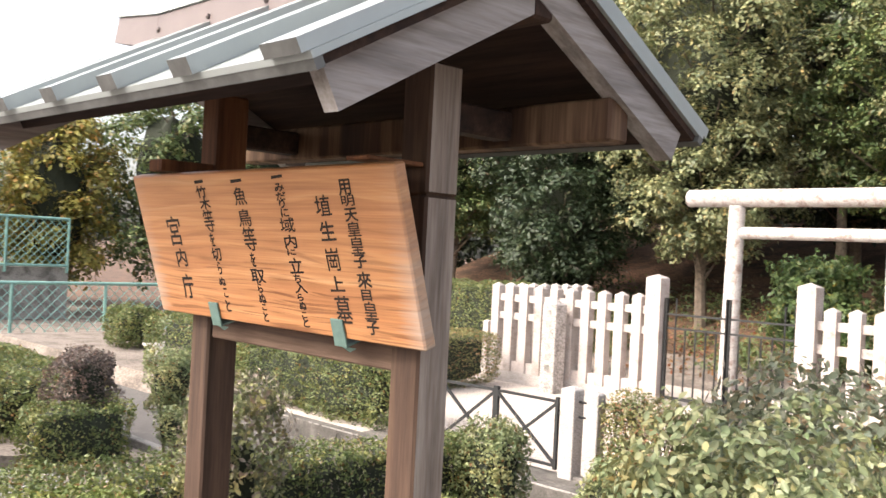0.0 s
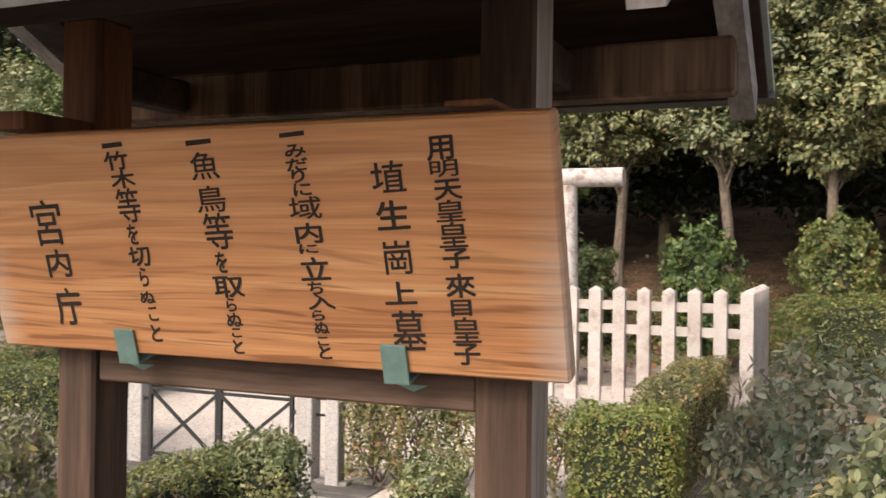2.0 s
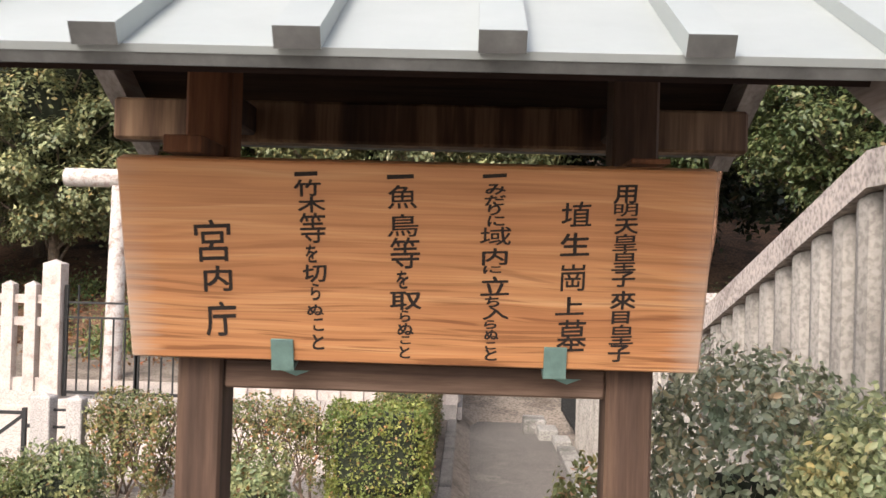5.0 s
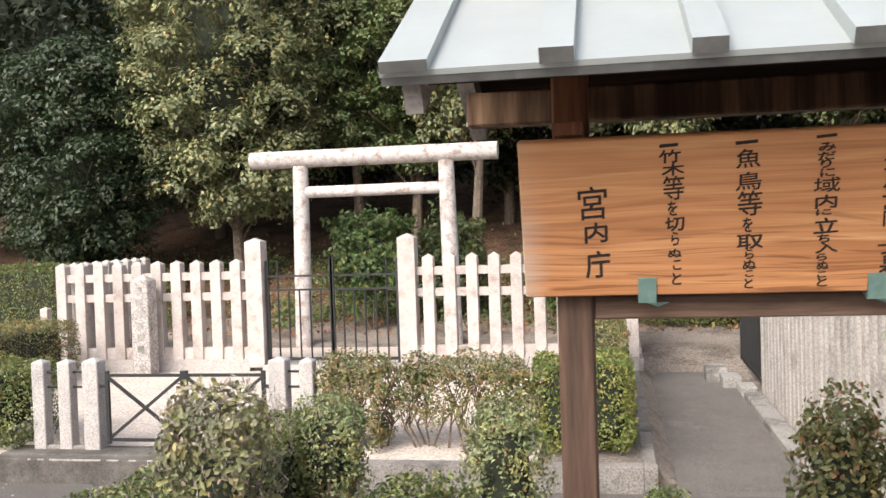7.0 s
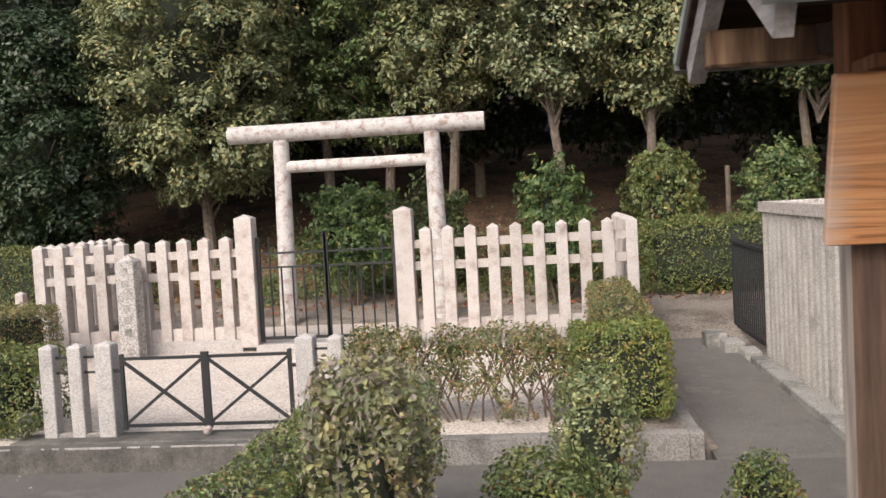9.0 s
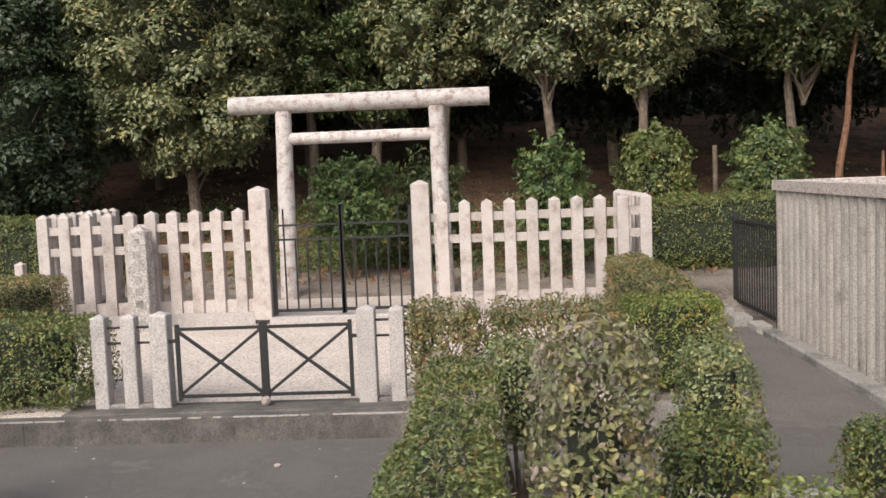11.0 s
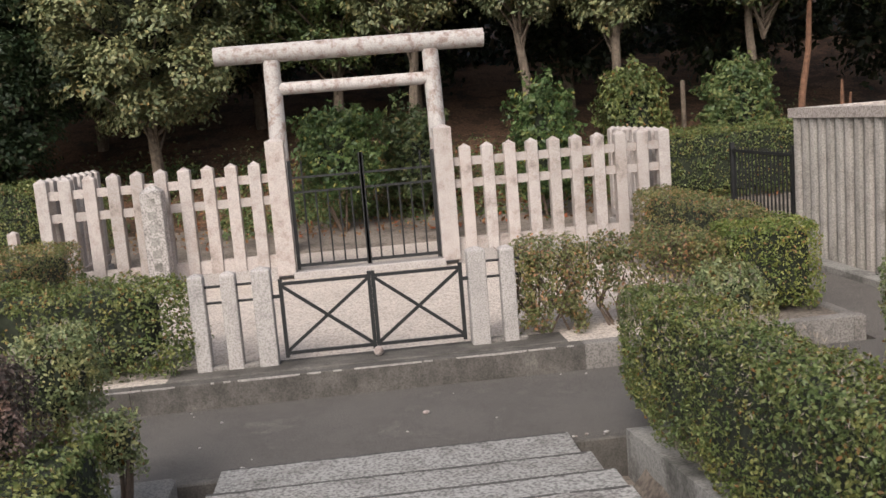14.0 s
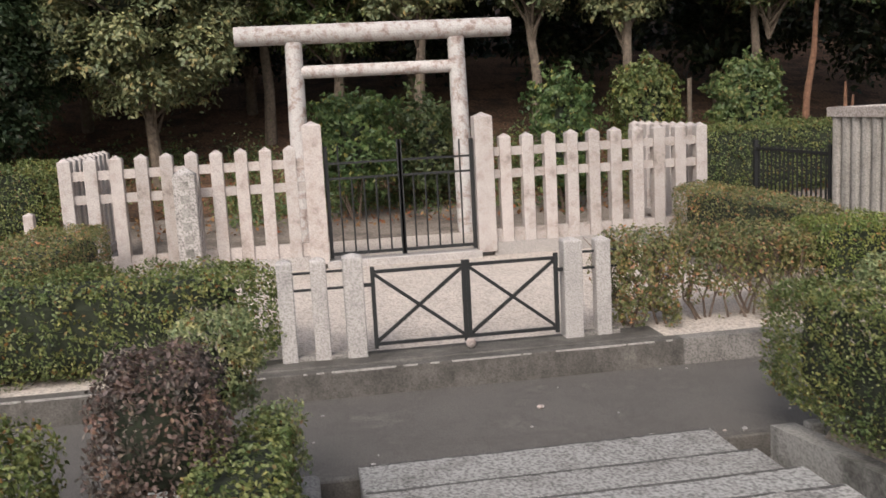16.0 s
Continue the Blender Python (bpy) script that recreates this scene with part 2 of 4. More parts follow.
# weathered pale ends of the board
sep_ = nt_.nodes.new("ShaderNodeSeparateXYZ")
nt_.links.new(coords(nt_), sep_.inputs[0])
wear_ = nt_.nodes.new("ShaderNodeMath")
wear_.operation = 'ABSOLUTE'
nt_.links.new(sep_.outputs[0], wear_.inputs[0])
rag_ = nt_.nodes.new("ShaderNodeMath")
rag_.operation = 'MULTIPLY_ADD'
nt_.links.new(noise_tex(nt_, coords(nt_, (2.0, 2.0, 60.0)), 1.2, 4, 0.7), rag_.inputs[0])
rag_.inputs[1].default_value = 0.16
nt_.links.new(wear_.outputs[0], rag_.inputs[2])
low_ = ramp(nt_, sep_.outputs[2], [(0.02, (0.75, 0.75, 0.75)), (0.15, (0.55, 0.55, 0.55)), (0.23, (0.15, 0.15, 0.15))])
grain_ = mix(nt_, low_, mix(nt_, 0.6, c_, s_, 'MULTIPLY'), lines_, 'MULTIPLY')
edge_ = ramp(nt_, rag_.outputs[0], [(0.545, (0, 0, 0)), (0.62, (0.85, 0.85, 0.85))])
worn_ = mix(nt_, 1.0, edge_, ramp(nt_, sep_.outputs[2], [(0.10, (1, 1, 1)), (0.27, (0.25, 0.25, 0.25))]), 'MULTIPLY')
nt_.links.new(mix(nt_, worn_, grain_, (0.42, 0.33, 0.27)), b_.inputs["Base Color"])
bump(nt_, b_, ring_, 0.25, 0.004)

HEDGE_GREEN = leaf_mat("hedge_leaf_green", (0.048, 0.072, 0.024), (0.122, 0.155, 0.054), (0.285, 0.305, 0.128), dead_share=0.045)
HEDGE_LIME = leaf_mat("hedge_leaf_yellowish", (0.074, 0.104, 0.026), (0.170, 0.208, 0.056), (0.32, 0.345, 0.12), (0.33, 0.20, 0.10), 0.04)
HEDGE_BROWN = leaf_mat("hedge_leaf_bronze", (0.066, 0.086, 0.036), (0.152, 0.164, 0.068), (0.300, 0.262, 0.128), (0.345, 0.190, 0.110), 0.11)
HEDGE_PALE = leaf_mat("bush_leaf_pale", (0.084, 0.114, 0.055), (0.198, 0.233, 0.114), (0.418, 0.440, 0.237), dead_share=0.05)
BUSH_PURPLE = leaf_mat("bush_leaf_purple", (0.048, 0.048, 0.038), (0.102, 0.075, 0.071), (0.205, 0.143, 0.137), (0.219, 0.164, 0.137), 0.1)
BUSH_DRY = leaf_mat("bush_leaf_dry", (0.091, 0.097, 0.057), (0.206, 0.209, 0.116), (0.385, 0.380, 0.165), (0.259, 0.206, 0.182), 0.16)
BUSH_GLOSSY = leaf_mat("bush_leaf_bluegreen", (0.105, 0.128, 0.085), (0.265, 0.290, 0.205), (0.500, 0.520, 0.410), (0.400, 0.310, 0.200), 0.08, 0.4)
BUSH_LIGHT = leaf_mat("bush_leaf_light", (0.105, 0.135, 0.070), (0.225, 0.265, 0.145), (0.440, 0.450, 0.285), (0.40, 0.38, 0.20), 0.08, 0.4)
TREE_GREEN = leaf_mat("tree_leaf_green", (0.040, 0.073, 0.029), (0.100, 0.144, 0.055), (0.227, 0.262, 0.110), (0.234, 0.200, 0.090), 0.05)
TREE_OLIVE = leaf_mat("tree_leaf_olive", (0.082, 0.106, 0.060), (0.185, 0.208, 0.108), (0.365, 0.372, 0.205), (0.328, 0.265, 0.124), 0.05)
SHRUB_GREEN = leaf_mat("shrub_leaf_fresh", (0.030, 0.058, 0.020), (0.074, 0.122, 0.042), (0.180, 0.235, 0.095), (0.25, 0.24, 0.07), 0.04)
TREE_BLUE = leaf_mat("tree_leaf_bluegreen", (0.016, 0.032, 0.014), (0.034, 0.056, 0.026), (0.075, 0.100, 0.055), (0.080, 0.072, 0.048), 0.03)
TREE_MID = leaf_mat("tree_leaf_shade_green", (0.030, 0.052, 0.020), (0.074, 0.104, 0.042), (0.175, 0.19, 0.088), (0.17, 0.13, 0.06), 0.04)
TREE_GREY = leaf_mat("tree_leaf_blue_grey", (0.060, 0.078, 0.060), (0.130, 0.155, 0.122), (0.270, 0.292, 0.240), (0.20, 0.18, 0.12), 0.03)
# pale tones put the sheen of glossy leaves into the colour
TREE_PALE = leaf_mat("tree_leaf_pale_sheen", (0.070, 0.092, 0.048), (0.175, 0.205, 0.110), (0.420, 0.430, 0.300), (0.36, 0.30, 0.18), 0.05, 0.35)
# near-black leaf tones hold the shade of the deep wood
TREE_DEEP_SHADE = leaf_mat("tree_leaf_deep_shade", (0.008, 0.016, 0.008), (0.019, 0.030, 0.014), (0.045, 0.055, 0.030), (0.052, 0.045, 0.026), 0.03)
TREE_YELLOW = leaf_mat("tree_leaf_yellow", (0.075, 0.087, 0.025), (0.274, 0.236, 0.062), (0.414, 0.414, 0.124), (0.414, 0.248, 0.075), 0.1)


# ---- builders ----
def to_mesh(name, bm, mat):
    me = bpy.data.meshes.new(name)
    bm.to_mesh(me)
    bm.free()
    me.materials.append(mat)
    return me


def part(name, bm, mat, parent, label="", m=None):
    me = to_mesh(name, bm, mat) if isinstance(bm, bmesh.types.BMesh) else bm
    ob = new(name, me)
    ob.parent = parent
    if m is not None:
        ob.matrix_basis = m
    if label:
        ob["label"] = label
    return ob


def thing(name, label, category, loc=(0, 0, 0), group="", kind=""):
    ob = new(name)
    ob.empty_display_size = 0.1
    ob.matrix_basis = Matrix.Translation(loc)
    return tagged(ob, label, category, group, kind)


def add_box(bm, x0, x1, y0, y1, z0, z1, bevel=0.0):
    r = bmesh.ops.create_cube(bm, size=1.0, matrix=Matrix.Translation(((x0 + x1) / 2, (y0 + y1) / 2, (z0 + z1) / 2)) @ Matrix.Diagonal((x1 - x0, y1 - y0, z1 - z0, 1)))
    if bevel:
        es = list({e for v in r["verts"] for e in v.link_edges})
        bmesh.ops.bevel(bm, geom=es, offset=bevel, segments=1, affect='EDGES')
    return bm


def box(x0, x1, y0, y1, z0, z1, bevel=0.0):
    return add_box(bmesh.new(), x0, x1, y0, y1, z0, z1, bevel)


def add_rod(bm, p, q, r0, r1=None, seg=8):
    p, q = Vector(p), Vector(q)
    d = q - p
    m = Matrix.Translation((p + q) / 2) @ d.to_track_quat('Z', 'Y').to_matrix().to_4x4()
    bmesh.ops.create_cone(bm, cap_ends=True, segments=seg, radius1=r0, radius2=r0 if r1 is None else r1, depth=d.length, matrix=m)
    return bm


def rod(p, q, r0, r1=None, seg=8):
    return add_rod(bmesh.new(), p, q, r0, r1, seg)


def add_bar(bm, p, q, w, h):
    """A square bar from p to q."""
    p, q = Vector(p), Vector(q)
    d = q - p
    m = Matrix.Translation((p + q) / 2) @ d.to_track_quat('Z', 'Y').to_matrix().to_4x4() @ Matrix.Diagonal((w, h, d.length, 1))
    bmesh.ops.create_cube(bm, size=1.0, matrix=m)
    return bm


def bar(p, q, w, h):
    return add_bar(bmesh.new(), p, q, w, h)


def prism(profile, axis, a, b):
    """A closed profile of 2D points swept along an axis from a to b."""
    bm = bmesh.new()
    def at(u, v, w):
        return {'x': (w, u, v), 'y': (u, w, v), 'z': (u, v, w)}[axis]
    lo = [bm.verts.new(at(u, v, a)) for u, v in profile]
    hi = [bm.verts.new(at(u, v, b)) for u, v in profile]
    n = len(profile)
    bm.faces.new(lo)
    bm.faces.new(hi[::-1])
    for i in range(n):
        bm.faces.new((lo[i], hi[i], hi[(i + 1) % n], lo[(i + 1) % n]))
    bmesh.ops.recalc_face_normals(bm, faces=bm.faces)
    return bm


def post_mesh(w, d, h, cap=0.05, bevel=0.006, taper=1.0):
    """A square stone post with a low pyramid top."""
    bm = bmesh.new()
    rings = [(w / 2, d / 2, 0), (w / 2 * taper, d / 2 * taper, h - cap)]
    vs = []
    for a, c, z in rings:
        vs.append([bm.verts.new((sx * a, sy * c, z)) for sx, sy in ((-1, -1), (1, -1), (1, 1), (-1, 1))])
    tip = bm.verts.new((0, 0, h))
    bm.faces.new(vs[0][::-1])
    for i in range(4):
        j = (i + 1) % 4
        bm.faces.new((vs[0][i], vs[0][j], vs[1][j], vs[1][i]))
        bm.faces.new((vs[1][i], vs[1][j], tip))
    bmesh.ops.bevel(bm, geom=[e for e in bm.edges if e.verts[0] is not tip and e.verts[1] is not tip], offset=bevel, segments=1, affect='EDGES')
    return bm


rng = np.random.default_rng(11)


def leaves_mesh(name, pts, nrm, size, mat, spread=0.7, droop=0.25, long=1.9, fine=False):
    """One leaf of two triangles at each point, facing roughly along the normal."""
    n = len(pts)
    nrm = nrm + rng.normal(0, spread, (n, 3))
    nrm /= np.linalg.norm(nrm, axis=1, keepdims=True) + 1e-9
    t = rng.normal(0, 1, (n, 3))
    t[:, 2] -= droop
    t -= (t * nrm).sum(1, keepdims=True) * nrm
    t /= np.linalg.norm(t, axis=1, keepdims=True) + 1e-9
    s = np.cross(nrm, t)
    L = size * rng.uniform(0.65, 1.35, (n, 1))
    W = L / long
    if fine:
        # rounded leaf of two folded quads
        v = np.empty((n, 6, 3))
        fold = nrm * W * 0.16
        v[:, 0] = pts - t * L / 2
        v[:, 1] = pts - t * L * 0.14 + s * W * 0.5 + fold
        v[:, 2] = pts + t * L * 0.2 + s * W * 0.42 + fold
        v[:, 3] = pts + t * L / 2 - nrm * W * 0.12
        v[:, 4] = pts + t * L * 0.2 - s * W * 0.42 + fold
        v[:, 5] = pts - t * L * 0.14 - s * W * 0.5 + fold
        me = bpy.data.meshes.new(name)
        base = np.arange(n)[:, None] * 6
        quad = np.concatenate([base + (0, 3, 2, 1), base + (0, 5, 4, 3)], axis=1).reshape(-1)
        me.vertices.add(n * 6)
        me.vertices.foreach_set("co", v.reshape(-1))
        me.loops.add(n * 8)
        me.loops.foreach_set("vertex_index", quad.astype(np.int32))
        me.polygons.add(n * 2)
        me.polygons.foreach_set("loop_start", np.arange(n * 2, dtype=np.int32) * 4)
        me.update(calc_edges=True)
        me.materials.append(mat)
        return me
    v = np.empty((n, 4, 3))
    v[:, 0] = pts - t * L / 2
    v[:, 1] = pts + s * W / 2 + nrm * W * 0.12
    v[:, 2] = pts + t * L / 2
    v[:, 3] = pts - s * W / 2 + nrm * W * 0.12
    me = bpy.data.meshes.new(name)
    base = np.arange(n)[:, None] * 4
    tri = np.concatenate([base + (0, 1, 2), base + (0, 2, 3)], axis=1).reshape(-1)
    me.vertices.add(n * 4)
    me.vertices.foreach_set("co", v.reshape(-1))
    me.loops.add(n * 6)
    me.loops.foreach_set("vertex_index", tri.astype(np.int32))
    me.polygons.add(n * 2)
    me.polygons.foreach_set("loop_start", np.arange(n * 2, dtype=np.int32) * 3)
    me.update(calc_edges=True)
    me.materials.append(mat)
    return me


def shell_points(n, half, power=5.0, depth=0.10, lump=0.05, lump_scale=4.0, seed=0, bottom=True, open_=0.0):
    """Points and normals on a lumpy rounded box (power high) or ball (power 2) of half sizes."""
    hx, hy, hz = half
    areas = np.array([hy * hz, hy * hz, hx * hz, hx * hz, hx * hy, hx * hy * (0.4 if bottom else 0.0)])
    face = rng.choice(6, n, p=areas / areas.sum())
    u = rng.uniform(-1, 1, (n, 3))
    for k, (ax, sg) in enumerate(((0, 1), (0, -1), (1, 1), (1, -1), (2, 1), (2, -1))):
        u[face == k, ax] = sg
    r = (np.abs(u) ** power).sum(1) ** (1 / power)
    u /= r[:, None]
    g = np.sign(u) * np.abs(u) ** (power - 1) / np.array(half)
    g /= np.linalg.norm(g, axis=1, keepdims=True)
    p = u * np.array(half)
    w = np.array([noise.noise(Vector((a * lump_scale + seed * 7.3, b * lump_scale, c * lump_scale))) for a, b, c in p])
    fine_gap = np.array([noise.noise(Vector((a * 13.0 + seed, b * 13.0, c * 13.0 + 3))) for a, b, c in p])
    keep = fine_gap > rng.uniform(-0.75, 0.12, n)
    if open_ > 0:
        gap = np.array([noise.noise(Vector((a * 5.5 + seed * 3.1 + 40, b * 5.5, c * 5.5))) for a, b, c in p])
        low = np.clip(-u[:, 2] * 0.5 + 0.25, 0, 1)
        keep &= gap > (-0.45 + open_ * low * 1.3)
    p = p + g * (w * lump * 2)[:, None] - g * (rng.exponential(depth, n).clip(0, 3 * depth))[:, None] + rng.normal(0, 0.008, (n, 3))
    return p[keep], g[keep]


# Dark solid inside foliage, standing in for shade and blocking the view through.
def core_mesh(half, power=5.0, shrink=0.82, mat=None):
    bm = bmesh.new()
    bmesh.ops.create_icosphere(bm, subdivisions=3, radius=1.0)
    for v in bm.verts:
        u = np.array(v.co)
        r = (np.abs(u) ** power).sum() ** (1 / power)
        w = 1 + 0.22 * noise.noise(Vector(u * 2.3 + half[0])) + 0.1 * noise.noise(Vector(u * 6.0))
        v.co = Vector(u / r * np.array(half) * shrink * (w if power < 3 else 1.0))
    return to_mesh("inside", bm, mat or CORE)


def stem_meshes(half, n, r=0.012, spread=0.5, seed=1):
    rs = random.Random(seed)
    hx, hy, hz = half
    for _ in range(n):
        bm = bmesh.new()
        p = Vector((rs.uniform(-0.8, 0.8) * hx * 0.95, rs.uniform(-0.4, 0.4) * hy, -hz * 1.02))
        for k in range(4):
            q = p + Vector((rs.uniform(-1, 1) * spread * 0.25, rs.uniform(-1, 1) * spread * 0.2, hz * 0.45))
            add_rod(bm, p, q, r * (1 - 0.2 * k), r * (0.8 - 0.2 * k), 5)
            for _ in range(2 if k else 0):
                side = p + Vector((rs.uniform(-1, 1) * 0.22, rs.uniform(-1, 1) * 0.15, hz * 0.6))
                add_rod(bm, p, side, r * 0.5, r * 0.22, 4)
            p = q
        yield bm


def twig_tips(half, n, power):
    """Short bare twig ends standing out of a clipped top."""
    p, g = shell_points(n * 2, half, power, 0.012, 0.03, 3.5, 5)
    top = p[:, 2] > half[2] * 0.25 * rng.uniform(0.2, 2.6, len(p))
    p, g = p[top], g[top]
    side = rng.normal(0, 1, p.shape)
    return leaves_mesh("clipped_twig", p + g * 0.012, side, 0.034, TWIG_TIP, 0.2, -2.5, 7.0)


def hedge(label, x0, x1, y0, y1, z0, z1, mat, density=2600, leaf=0.034, power=7.0, open_=0.0, stems=0, lump=0.03, category="hedge", name="hedge", depth=0.05, group="", yaw=0.0, core=0.78, slope=0.0, twigs=0):
    half = ((x1 - x0) / 2, (y1 - y0) / 2, (z1 - z0) / 2)
    root = thing(name, label, category, ((x0 + x1) / 2, (y0 + y1) / 2, z0), group)
    root.matrix_basis = Matrix.Translation(((x0 + x1) / 2, (y0 + y1) / 2, z0)) @ pose(0, 0, 0, 0, 0, yaw)
    hx, hy, hz = half
    area = 8 * (hx * hz + hy * hz) + 4 * hx * hy
    p, g = shell_points(int(area * density), half, power, depth, lump, 3.5, int(abs(x0 * 31 + y0 * 17)), True, open_)
    up = Matrix.Translation((0, 0, hz))
    p[:, 2] += slope * p[:, 1]
    part("foliage", leaves_mesh("foliage", p, g, leaf, mat, fine=y0 < 5.5), mat, root, "", up)
    up = up @ Matrix(((1, 0, 0, 0), (0, 1, 0, 0), (0, slope, 1, 0), (0, 0, 0, 1)))
    if open_ == 0:
        part("inside", core_mesh(half, power, core), CORE, root, "dark filler core, shade between leaves", up)
    if twigs:
        tagged(part("clipped_twig", twig_tips(half, twigs, power), TWIG_TIP, root, "", up), "grey-brown clipped twig tips", kind="stuff")
    if stems:
        for bm in stem_meshes(half, stems, seed=int(abs(x0 * 13) + 3)):
            part("stem", bm, TWIG, root, "bare brown stem", up)
    return root


def bush(label, x, y, z0, z1, w, d, mat, density=3000, leaf=0.04, power=3.0, stem=0.2, lump=0.06, open_=0.0, name="bush", stem_r=0.02, depth=0.05, yaw=0.0, twigs=0):
    """A clipped bush on a short stem."""
    hz = (z1 - z0 - stem) / 2
    half = (w / 2, d / 2, hz)
    root = thing(name, label, "bush", (x, y, z0))
    root.matrix_basis = Matrix.Translation((x, y, z0)) @ pose(0, 0, 0, 0, 0, yaw)
    area = 4 * math.pi * ((w * d / 4 + w * hz / 2 + d * hz / 2) / 3)
    p, g = shell_points(int(area * density * 1.6), half, power, depth, lump, 5.0, int(abs(x * 31 + y * 17)), True, open_)
    up = Matrix.Translation((0, 0, stem + hz))
    part("foliage", leaves_mesh("foliage", p, g, leaf, mat, fine=y < 5.5), mat, root, "", up)
    part("inside", core_mesh(half, power, 0.42 if open_ else 0.62), CORE, root, "dark filler core, shade between leaves", up)
    if twigs:
        tagged(part("clipped_twig", twig_tips(half, twigs, power), TWIG_TIP, root, "", up), "grey-brown clipped twig tips", kind="stuff")
    bm = bmesh.new()
    rs = random.Random(int(abs(x * 100)))
    for _ in range(4):
        a = rs.uniform(0, 6.28)
        add_rod(bm, (0.03 * math.cos(a), 0.03 * math.sin(a), -0.03), (0.16 * w * math.cos(a) * 2, 0.16 * d * math.sin(a) * 2, stem + hz * 0.6), stem_r, stem_r * 0.5, 6)
    part("stem", bm, TWIG, root, "brown woody stems")
    return root



# ---- structure: ground, paving, steps ----
ROAD, PLAZA = -0.18, 0.03
CX = -5.86                      # axis of gate, fence and torii


def bed_z(y):
    """Height of the planted bank between the path and the upper terrace."""
    return float(np.interp(y, [1.2, 4.7], [0.45, -0.06]))


def ground_z(x, y):
    if x < -19:
        return -0.75
    if y > 13.6:
        return float(np.interp(y, [13.6, 16.0, 18.0, 24.0, 40.0], [0.05, 0.32, 1.1, 3.0, 8.0]))
    if y > 6.5:
        return -0.02 if -1.7 > x > -11.2 else (-0.3 if -1.7 < x < -0.4 and y < 12 else min(0.06, -0.3 + max(0, (y - 11.9)) * 0.3) if x >= -1.7 else 0.0)
    if y > 4.66:
        return -0.42
    if -7.5 < x < -4.3 and y > 0.9:
        return -0.42
    return bed_z(y) - 0.02 if y > 1.2 else 0.43


xs = np.concatenate([[-600, -200, -80, -45], np.arange(-30, 14, 0.3), [20, 40, 80, 200, 600]])
ys = np.concatenate([[-600, -200, -60, -20, -8], np.arange(-4, 30, 0.3), [36, 50, 80, 200, 600]])
bm = bmesh.new()
grid = [[bm.verts.new((x, y, ground_z(x, y) + 0.03 * noise.noise(Vector((x, y, 0))) * (y > 14 or y < 4.5))) for x in xs] for y in ys]
for j in range(len(ys) - 1):
    for i in range(len(xs) - 1):
        f = bm.faces.new((grid[j][i], grid[j][i + 1], grid[j + 1][i + 1], grid[j + 1][i]))
        f.material_index = 1 if ys[j] > 15.7 else 0
me = to_mesh("ground", bm, EARTH)
me.materials.append(LITTER)
ground = tagged(new("ground", me), "bare brown earth with leaf litter on the wooded bank", "ground", kind="structure")

road = tagged(new("road", to_mesh("road", box(-40, -0.62, 4.87, 6.46, -0.5, ROAD), ASPHALT)), "dark grey worn asphalt path before the grave", "path", kind="structure")
side = tagged(new("pavement", to_mesh("pavement", box(-1.7, -0.62, 6.46, 12.3, -0.5, ROAD - 0.002), ASPHALT)), "dark asphalt side path beside the concrete fence", "path", kind="structure")
edge = tagged(new("trim", to_mesh("trim", box(-40, -0.62, 4.80, 4.868, -0.5, ROAD + 0.03, 0.01), KERB_DARK)), "stained concrete channel edge along the path", "channel edge", kind="structure")
plaza = tagged(new("pavement", to_mesh("pavement", box(-11.2, -2.75, 6.60, 13.7, -0.3, PLAZA), GRAVEL)), "pale raked gravel court behind the low gate", "gravel court", kind="structure")
soil = tagged(new("ground_bed", to_mesh("ground_bed", box(-2.748, -1.912, 6.60, 13.9, -0.3, 0.012), EARTH)), "grey bare soil inside the kerb corner", "soil", kind="structure")
# surface unseen; dark paving assumed to cut light bounced under the roof
terrace = tagged(new("pavement", to_mesh("pavement", box(-30, 6, -6.0, 1.15, 0.2, 0.45), ASPHALT)), "unseen upper walk in assumed dark asphalt", "walk", kind="structure")

kerb = thing("kerb", "grey stained stone kerb round the gravel court", "kerb", (0, 0, 0), kind="structure")
x = -11.2
while x < -1.85:
    x2 = -4.2 if x < -4.3 and x > -8 else min(x + (3.35 if x < -8 else 1.15), -1.79)
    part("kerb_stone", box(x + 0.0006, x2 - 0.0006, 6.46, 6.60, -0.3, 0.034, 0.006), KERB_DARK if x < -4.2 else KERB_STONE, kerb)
    x = x2
bm = bmesh.new()
x = -10.2
while x < -4.3:
    w_ = 0.45 + 0.6 * noise.noise(Vector((x * 1.7, 0.3, 0))) + 0.55 * noise.noise(Vector((x * 11.0, 4.0, 2)))
    if w_ > 0.38:
        add_box(bm, x, x + 0.014, 6.4582, 6.460 + 0.020 * w_ * (0.5 + 0.5 * noise.noise(Vector((x * 60, 1, 1)))), 0.028 - 0.012 * w_, 0.0352)
    x += 0.014
part("worn_edge", bm, GRANITE, kerb, "pale worn front edge of the kerb")
y = 6.60
while y < 17.4:
    part("kerb_stone", box(-1.91, -1.79, y + 0.004, y + 1.15, -0.3, 0.022, 0.012), KERB_STONE, kerb)
    y += 1.154
foot = tagged(new("trim", to_mesh("trim", box(-0.62, -0.42, 2.0, 10.4, -0.4, -0.10, 0.015), CONCRETE)), "low concrete footing under the slatted fence", "footing", kind="structure")

